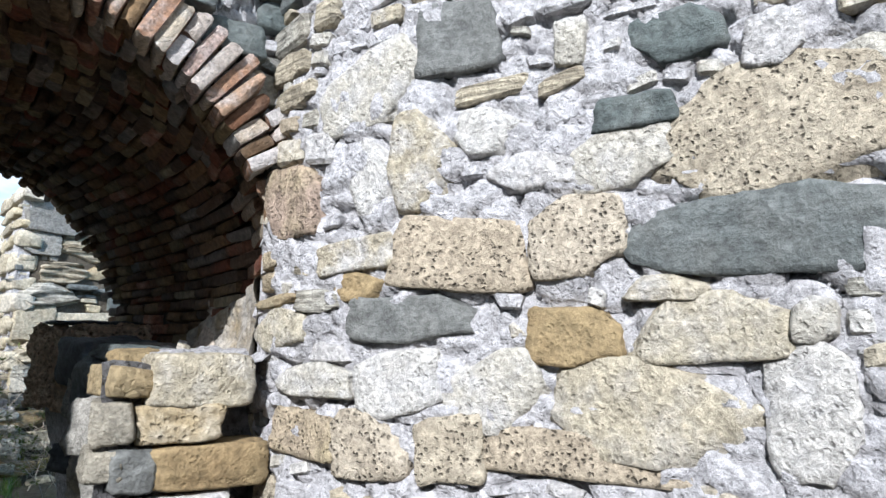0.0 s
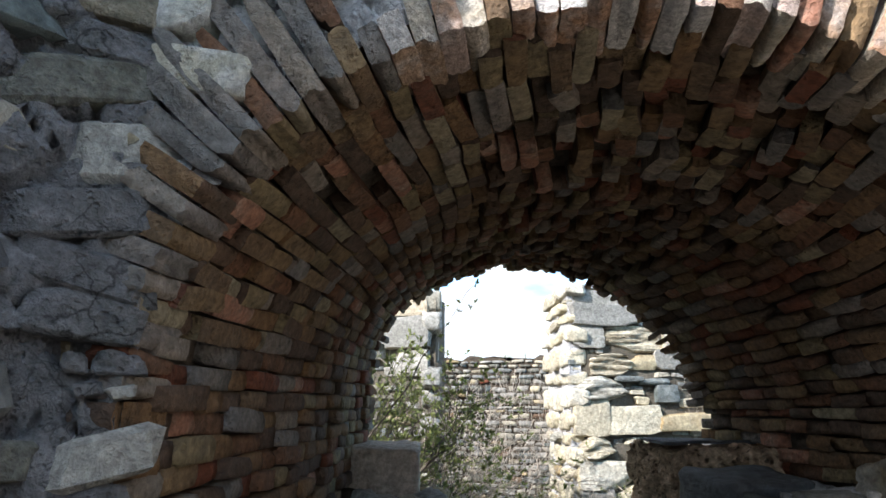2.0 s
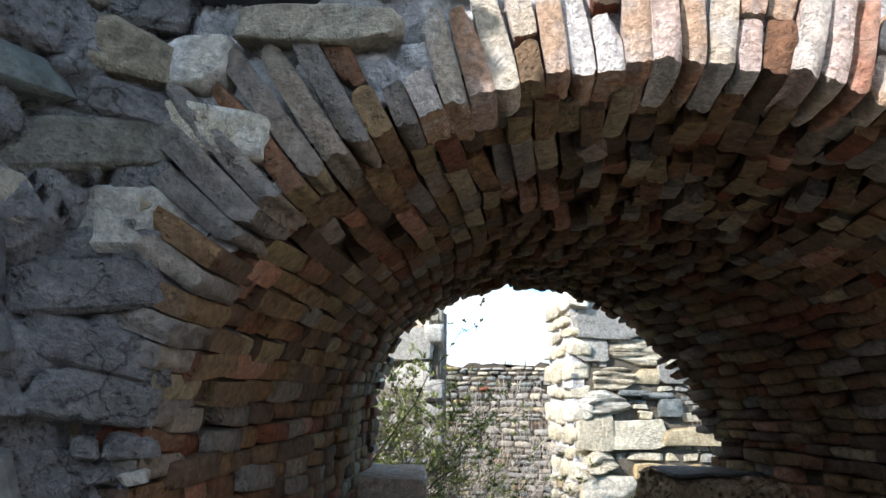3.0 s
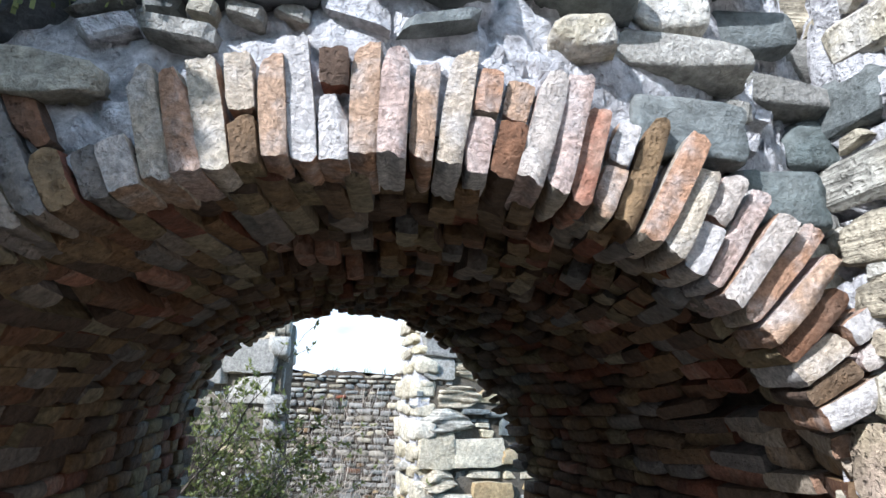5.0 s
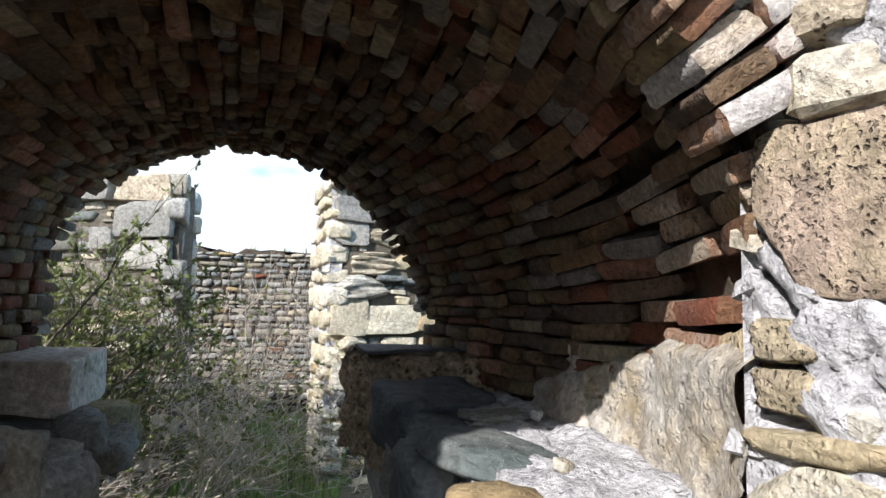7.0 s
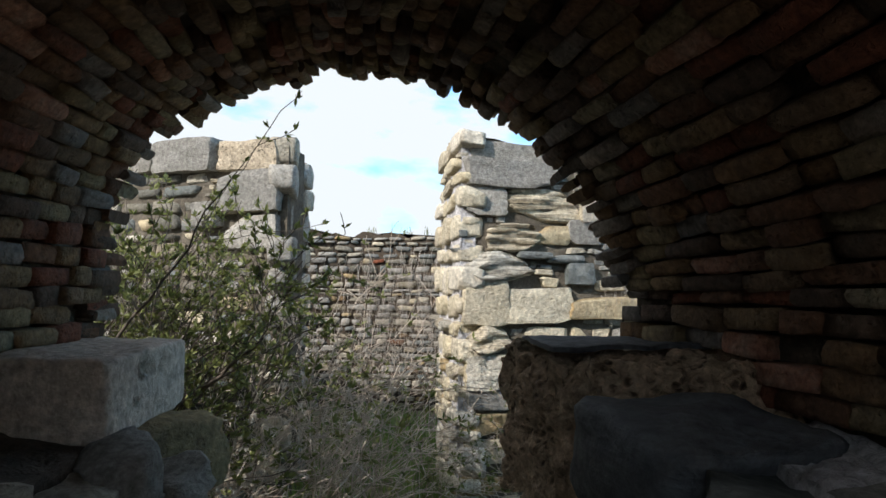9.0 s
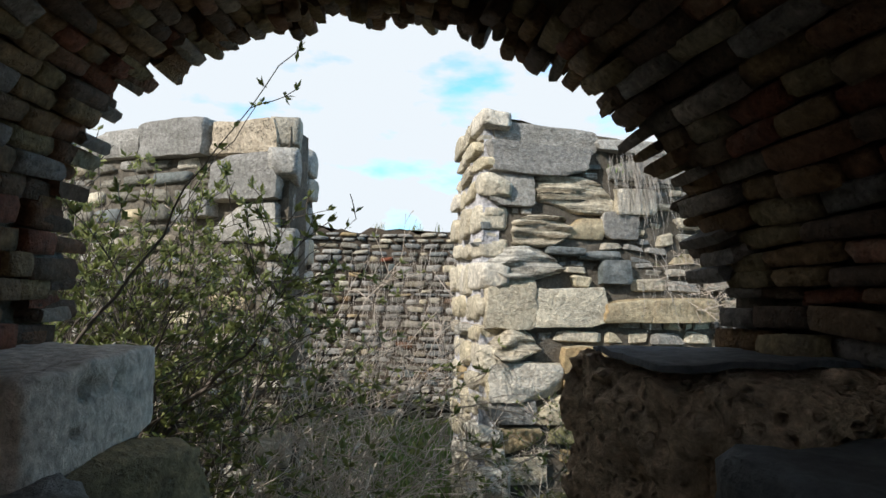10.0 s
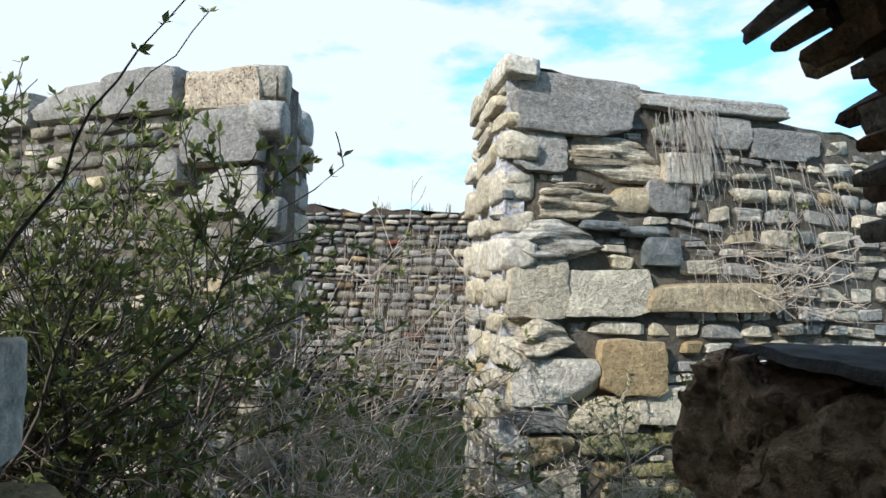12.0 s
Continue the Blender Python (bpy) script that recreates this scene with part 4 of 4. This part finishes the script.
for a in angles_by_length(2.05, 0.049, SIDE, math.pi + 0.45):
    x = vault(a, 2.05).x
    fy = front_y(x)
    p, along, up, inward = vault_frame(a, fy + 0.090)
    length = 0.20 if a > math.pi else vr.uniform(0.19, 0.25)
    if 2.15 < a < 2.85:
        length = vr.uniform(0.28, 0.37)
    if 2.0 < a < 2.13:
        length = vr.uniform(0.09, 0.13)
    fan = Matrix.Rotation(radians(vr.uniform(-3.0, 3.0)), 3, Vector((0, 1, 0)))
    out = fan @ -inward
    if a < 1.1:
        length = max(0.06, min(length, (0.90 - p.x) / max(out.x, 0.2)))
    wide = vr.uniform(0.046, 0.055)
    at = p + out * (length / 2 - vr.uniform(0.0, 0.008)) + Vector((0, vr.uniform(-0.010, 0.014), 0))
    if length > 0.2 and vr.random() < 0.3:
        # a brick broken in two, the outer half a little displaced
        cut = vr.uniform(0.4, 0.65)
        first = choose(vr, ring_table(a))
        for lo, hi, slip in ((0.0, cut, 0.0), (cut, 1.0, vr.uniform(-0.012, 0.012))):
            q = p + out * (length * (lo + hi) / 2 - 0.008) + Vector((0, slip, 0)) + up * slip * 0.4
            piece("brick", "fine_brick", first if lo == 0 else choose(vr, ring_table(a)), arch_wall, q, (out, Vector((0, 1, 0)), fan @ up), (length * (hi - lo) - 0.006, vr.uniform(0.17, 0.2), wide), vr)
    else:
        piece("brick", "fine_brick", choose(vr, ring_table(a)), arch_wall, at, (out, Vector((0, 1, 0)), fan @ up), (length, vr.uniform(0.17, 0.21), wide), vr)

rest = []
count = 0
rows = list(angles_by_length(3.0, 0.057, -0.30, math.pi + 0.42))
for row, a in enumerate(rows):
    nxt = rows[row + 1] if row + 1 < len(rows) else a + 0.06
    x = vault(a, 2.05).x
    side = 0 <= a < SIDE
    y = front_y(x) + (vr.uniform(-0.015, 0.03) if side else 0.10 + vr.uniform(-0.03, 0.04))
    if a < 0:
        y = 3.1 if a < -0.12 else 2.75
    while y < far_edge(a) - 0.05:
        worn = 1.05 < a < 2.0 and y > 2.3
        length = vr.uniform(0.20, 0.34) if a < 0.6 and y < 3.1 else vr.uniform(0.06, 0.16) if worn else vr.uniform(0.10, 0.25)
        p, along, up, inward = vault_frame(a, y + length / 2)
        rise = (vault(nxt, y + length / 2) - vault(a, y + length / 2)).length
        depth = 0.12
        jut = vr.uniform(-0.045, 0.035) if worn else vr.uniform(-0.016, 0.026)
        if a < 0.6 and y < 3.0:
            jut = vr.uniform(-0.022, 0.030)
        at = p + up * vr.uniform(-0.005, 0.005) + inward * (jut - depth / 2)
        # Fewer grey and red bricks past 3.3: inner shade put into the mix.
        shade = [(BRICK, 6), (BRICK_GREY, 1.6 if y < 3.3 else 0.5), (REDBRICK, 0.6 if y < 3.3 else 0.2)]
        # Sunlight on the jamb's front is put into paler bricks.
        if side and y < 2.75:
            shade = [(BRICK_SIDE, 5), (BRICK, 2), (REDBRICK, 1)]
        near = y < 3.05 and count < 300
        count += near
        turn = Matrix.Rotation(radians(vr.gauss(0, 7.0 if worn else 2.0)), 3, inward)
        slot = side and y < 2.58 and 2.055 < p.z < 2.112
        if not slot and vr.random() > (0.16 if worn else 0.02):
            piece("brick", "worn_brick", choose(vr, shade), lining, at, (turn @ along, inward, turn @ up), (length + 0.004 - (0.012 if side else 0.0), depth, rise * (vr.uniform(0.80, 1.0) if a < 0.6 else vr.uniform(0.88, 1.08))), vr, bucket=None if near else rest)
        y += length
pour("brick_courses", rest, lining)
rest = []
for a in angles_by_length(4.75, 0.052, -0.05, math.pi + 0.3):
    ragged = a < 1.0
    p, along, up, inward = vault_frame(a, far_edge(a) - 0.04)
    fan = Matrix.Rotation(radians(vr.uniform(-11, 11) if ragged else vr.uniform(-5, 5)), 3, Vector((0, 1, 0)))
    length = 0.22
    at = p - inward * (length / 2 - (vr.uniform(-0.02, 0.06) if ragged else vr.uniform(-0.012, 0.02))) + Vector((0, vr.uniform(-0.05, 0.10), 0))
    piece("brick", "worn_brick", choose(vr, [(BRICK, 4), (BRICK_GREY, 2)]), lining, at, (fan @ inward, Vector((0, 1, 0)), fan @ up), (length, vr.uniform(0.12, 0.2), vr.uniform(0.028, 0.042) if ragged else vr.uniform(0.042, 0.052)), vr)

# ---- stones of the near walls ----
def place_stones(parent, face, groups, seed, proud=0.012, kind="hero", depth=0.16):
    r = random.Random(seed)
    boxes = []
    for material, items in groups:
        for u, v, w, h in items:
            p, along, out = face(u, v)
            lean = Matrix.Rotation(radians(r.uniform(-5, 5) if kind == "hero" else r.uniform(-1.5, 1.5)), 3, Vector(out))
            at = Vector(p) + Vector(out) * (proud * r.uniform(0.5, 1.5) - depth / 2)
            piece("stone", kind, material, parent, at, (lean @ Vector(along), out, lean @ Vector((0, 0, 1))), (w * (1.12 if kind == "hero" else 1.06), depth, h * (1.12 if kind == "hero" else 1.06)), r)
            boxes.append((u, v, w, h))
    return boxes


RIGHT_STONES = [
    (SLATE, [(3.46, 1.94, 0.58, 0.19), (3.73, 2.29, 0.2, 0.09), (3.61, 2.48, 0.24, 0.14), (4.26, 2.62, 0.24, 0.22), (4.4, 1.74, 0.39, 0.13)]),
    (SHELLY, [(3.41, 2.19, 0.52, 0.33), (4.25, 1.93, 0.38, 0.2), (3.89, 1.96, 0.24, 0.21), (4.53, 1.37, 0.24, 0.18), (3.92, 1.38, 0.52, 0.11), (4.27, 1.37, 0.19, 0.17)]),
    (OCHRE, [(3.91, 1.69, 0.25, 0.15), (4.57, 1.84, 0.19, 0.09), (4.97, 1.81, 0.26, 0.04)]),
    (SAND, [(4.95, 1.71, 0.28, 0.14), (3.56, 1.71, 0.37, 0.15), (3.70, 1.5, 0.50, 0.25)]),
    (LIME, [(3.36, 1.53, 0.18, 0.28), (4.14, 1.54, 0.27, 0.22), (4.44, 1.55, 0.25, 0.18), (4.56, 2.51, 0.36, 0.26), (4.54, 2.19, 0.16, 0.24), (4.37, 2.23, 0.2, 0.3), (4.6, 1.94, 0.27, 0.1), (4.02, 2.16, 0.25, 0.11)]),
    (LIME, [(3.76, 2.17, 0.25, 0.16), (3.34, 1.72, 0.08, 0.1), (3.9, 2.53, 0.09, 0.13), (4.15, 2.3, 0.2, 0.14), (3.38, 2.4, 0.13, 0.13), (3.67, 1.81, 0.19, 0.06), (4.76, 1.55, 0.28, 0.10)]),
    (PINKISH, [(4.79, 1.38, 0.26, 0.13), (4.92, 2.15, 0.32, 0.24), (5.04, 1.96, 0.13, 0.06), (5.04, 1.88, 0.13, 0.06)]),
    (LAYERED, [(4.94, 2.66, 0.18, 0.10), (4.90, 2.54, 0.2, 0.08), (4.74, 1.80, 0.18, 0.07)]),
]
taken = place_stones(right_wall, right_face, RIGHT_STONES, 3, 0.014, "hero", 0.18)
br = random.Random(8)
bucket = masonry(right_wall, right_face, 2.9, right_len, 1.0, 3.5, (0.08, 0.15), (0.10, 0.28), [(LIME, 4), (MORTAR, 3), (SAND, 1), (SLATE, 0.5), (SHELLY, 0.6), (LAYERED, 1)], br, 0.014, 0.10, 0.012, taken=taken, limit=170, tilt=12)
bucket = masonry(right_wall, right_face, 2.9, right_len, 1.0, 3.2, (0.045, 0.08), (0.05, 0.15), [(LIME, 4), (MORTAR, 5), (SLATE, 0.6), (LAYERED, 1)], br, 0.012, 0.08, 0.01, taken=taken, limit=110, tilt=15, bucket=bucket)
pour("small_stones", bucket, right_wall)
bucket = masonry(right_wall, right_face, 0.0, 2.9, 0.1, 3.6, (0.14, 0.24), (0.2, 0.4), [(LIME, 5), (SLATE, 1)], br, 0.010, 0.10, 0.02, limit=0)
pour("small_stones", bucket, right_wall)
filled = []
# Darker stones in the mix deepen this wall's shade by colour.
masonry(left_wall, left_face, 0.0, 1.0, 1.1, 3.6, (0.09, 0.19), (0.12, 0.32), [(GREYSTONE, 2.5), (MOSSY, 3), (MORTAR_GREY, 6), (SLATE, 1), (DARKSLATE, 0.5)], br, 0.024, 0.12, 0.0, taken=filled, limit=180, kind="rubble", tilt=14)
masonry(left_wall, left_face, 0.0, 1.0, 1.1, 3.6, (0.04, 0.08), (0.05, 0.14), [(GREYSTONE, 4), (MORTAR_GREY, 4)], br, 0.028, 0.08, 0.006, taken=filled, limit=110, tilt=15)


def arch_face(u, v):
    return Vector((u, front_y(u), v)), Vector((1, 0, 0)), Vector((0, -1, 0))


def over_ring(u, v):
    """True inside the arch and its ring of bricks."""
    c = -0.16
    k = ((u - c) / 1.24) ** 2 + (max(v - SPRING, 0) / 1.04) ** 2
    return k < 1 or v < SPRING


# The dark slates stand in for a shaded hollow at the upper left.
filled = place_stones(arch_wall, arch_face, [(DARKSLATE, [(-0.95, 3.0, 0.36, 0.14), (-0.56, 3.08, 0.44, 0.14)]), (SLATE, [(-0.2, 3.12, 0.34, 0.12), (-0.98, 3.22, 0.42, 0.16), (0.42, 2.86, 0.22, 0.12), (0.62, 2.74, 0.2, 0.11)]), (GREYSTONE, [(-0.5, 3.28, 0.46, 0.16), (-0.86, 2.84, 0.3, 0.08)])], 9, 0.03, "hero", 0.14)
masonry(arch_wall, arch_face, -1.15, 0.82, 2.3, 3.85, (0.08, 0.15), (0.14, 0.34), [(SLATE, 4), (GREYSTONE, 3), (LIME, 2), (LAYERED, 1)], br, 0.02, 0.12, 0.012, skip=over_ring, taken=filled, limit=150, kind="block", tilt=14)
masonry(arch_wall, arch_face, -1.15, 0.82, 2.3, 3.85, (0.045, 0.08), (0.06, 0.16), [(SLATE, 3), (GREYSTONE, 3), (MORTAR, 3)], br, 0.016, 0.08, 0.008, skip=over_ring, taken=filled, limit=90, tilt=16)
masonry(ledge_front, lambda u, v: (Vector((u, front_y(u) + 0.06, v)), Vector((1, 0, 0)), Vector((0, -1, 0))), 0.40, 0.82, 0.6, 1.05, (0.10, 0.15), (0.14, 0.26), [(LIME, 4), (OCHRE, 1), (SLATE, 0.6)], br, 0.025, 0.12, 0.012, kind="block", tilt=6)

# ---- stones of the walls beyond ----
PIER_STONES = [
    (LAYERED, [(0.63, 2.61, 0.6, 0.25), (0.39, 2.35, 0.39, 0.2), (0.2, 1.59, 0.31, 0.21), (0.27, 2.13, 0.48, 0.22)]),
    (MASONRY, [(1.08, 2.58, 0.29, 0.18), (0.58, 1.84, 0.53, 0.25), (0.28, 1.35, 0.49, 0.24), (0.57, 1.16, 0.41, 0.19), (1.01, 1.21, 0.46, 0.2), (0.23, 0.77, 0.4, 0.17), (0.17, 1.86, 0.33, 0.32)]),
    (OCHRE, [(0.7, 2.38, 0.27, 0.14), (1.28, 1.83, 0.86, 0.16), (0.74, 1.42, 0.38, 0.3), (0.2, 0.97, 0.4, 0.15)]),
    (GREYSTONE, [(0.97, 2.41, 0.26, 0.18), (0.42, 2.99, 0.72, 0.15), (1.28, 2.97, 0.94, 0.09), (1.2, 2.82, 0.6, 0.18), (1.8, 2.78, 0.52, 0.18), (0.36, 2.83, 0.66, 0.2), (0.17, 2.62, 0.3, 0.22), (0.2, 1.16, 0.3, 0.16)]),
    (SLATE, [(0.93, 2.09, 0.22, 0.16), (0.55, 2.22, 0.25, 0.05), (0.8, 2.2, 0.28, 0.06)]),
]
def pier_top(u):
    """Height of the wall's top, from its broken end."""
    return 2.80 + 0.31 * (max(0.0, pier_len - u) / 3.84) ** 1.3


pier_view = lambda u, v: pier_face(pier_len - u, v)
taken = place_stones(pier_front, pier_view, PIER_STONES[1:], 5, 0.06, "dressed", 0.3) + place_stones(pier_front, pier_view, PIER_STONES[:1], 15, 0.07, "bedded", 0.3)
masonry(pier_front, pier_view, 0.0, 1.7, 0.3, 1.08, (0.12, 0.18), (0.2, 0.38), [(MOSS, 3), (OCHRE, 0.6), (MASONRY, 0.6)], br, 0.05, 0.2, 0.014, taken=taken, limit=40, kind="block", tilt=3)
bucket = masonry(pier_front, pier_view, 0.0, 3.7, 0.3, 3.0, (0.07, 0.15), (0.12, 0.32), [(MASONRY, 4), (GREYSTONE, 4), (LAYERED, 2), (SLATE, 1), (OCHRE, 0.7)], br, 0.05, 0.16, 0.02, skip=lambda u, v: u < 0.03 or v > pier_top(u) - 0.07, taken=taken, limit=170, tilt=5)
bucket = masonry(pier_front, pier_view, 0.0, 3.7, 0.3, 3.0, (0.04, 0.07), (0.06, 0.2), [(MASONRY, 3), (GREYSTONE, 4), (LAYERED, 2), (SLATE, 1)], br, 0.03, 0.14, 0.008, skip=lambda u, v: v > pier_top(u) - 0.04, taken=taken, limit=100, tilt=5, bucket=bucket)
pour("small_stones", bucket, pier_front)
masonry(pier_side, pier_side_face, 0.0, pier_side_len, 0.3, 3.0, (0.12, 0.26), (0.2, 0.4), [(MASONRY, 6), (LAYERED, 1), (OCHRE, 0.6)], br, 0.04, 0.2, 0.014, limit=200, kind="block")
LEFT_STONES = [
    (MASONRY, [(1.53, 0.83, 0.43, 0.21)]),
    (SHELLY, [(2.07, 2.95, 0.50, 0.22)]),
    (GREYSTONE, [(2.12, 2.36, 0.44, 0.24), (0.84, 2.97, 0.6, 0.20)]),
    (GREYSTONE, [(2.11, 2.67, 0.49, 0.3), (1.5, 2.97, 0.55, 0.25), (1.75, 2.5, 0.21, 0.18), (0.3, 2.95, 0.4, 0.22)]),
]
lp_view = lambda u, v: lp_face(2.42 - u, v) if u < 2.42 else lp_face(0.0, v)
taken = place_stones(lp_front, lp_view, LEFT_STONES, 6, 0.09, "dressed", 0.34)
bucket = masonry(lp_front, lp_view, 0.0, 2.4, 0.3, 2.95, (0.07, 0.15), (0.12, 0.32), [(MASONRY, 0.6), (GREYSTONE, 2), (MOSSY, 4), (SLATE, 1.2), (OCHRE, 0.4)], br, 0.045, 0.16, 0.02, skip=lambda u, v: u > 2.36, taken=taken, limit=170, tilt=5)
bucket = masonry(lp_front, lp_view, 0.0, 2.4, 0.3, 2.95, (0.04, 0.07), (0.06, 0.2), [(MASONRY, 0.8), (GREYSTONE, 2), (MOSSY, 4)], br, 0.03, 0.14, 0.008, skip=lambda u, v: u > 2.39, taken=taken, limit=100, tilt=5, bucket=bucket)
bucket = masonry(lp_front, lambda u, v: lp_face(u, v), 2.4, lp_len, 0.3, 2.95, (0.1, 0.18), (0.15, 0.32), [(MASONRY, 4), (GREYSTONE, 5)], br, 0.03, 0.16, 0.016, limit=0, bucket=bucket)
pour("small_stones", bucket, lp_front)
masonry(lp_side, lp_side_face, 0.0, lp_side_len, 0.3, 2.9, (0.16, 0.28), (0.25, 0.45), [(GREYSTONE, 5), (MASONRY, 1)], br, 0.04, 0.2, 0.014, limit=200, kind="block")
bucket = masonry(far_wall, far_face, 2.2, 7.2, 0.4, 2.66, (0.05, 0.12), (0.09, 0.26), [(GREYSTONE, 5), (MASONRY, 0.4), (BRICK, 0.6), (OCHRE, 0.4), (SLATE, 0.8), (MOSSY, 3)], br, 0.045, 0.12, 0.018, limit=250, tilt=4)
pour("small_stones", bucket, far_wall)
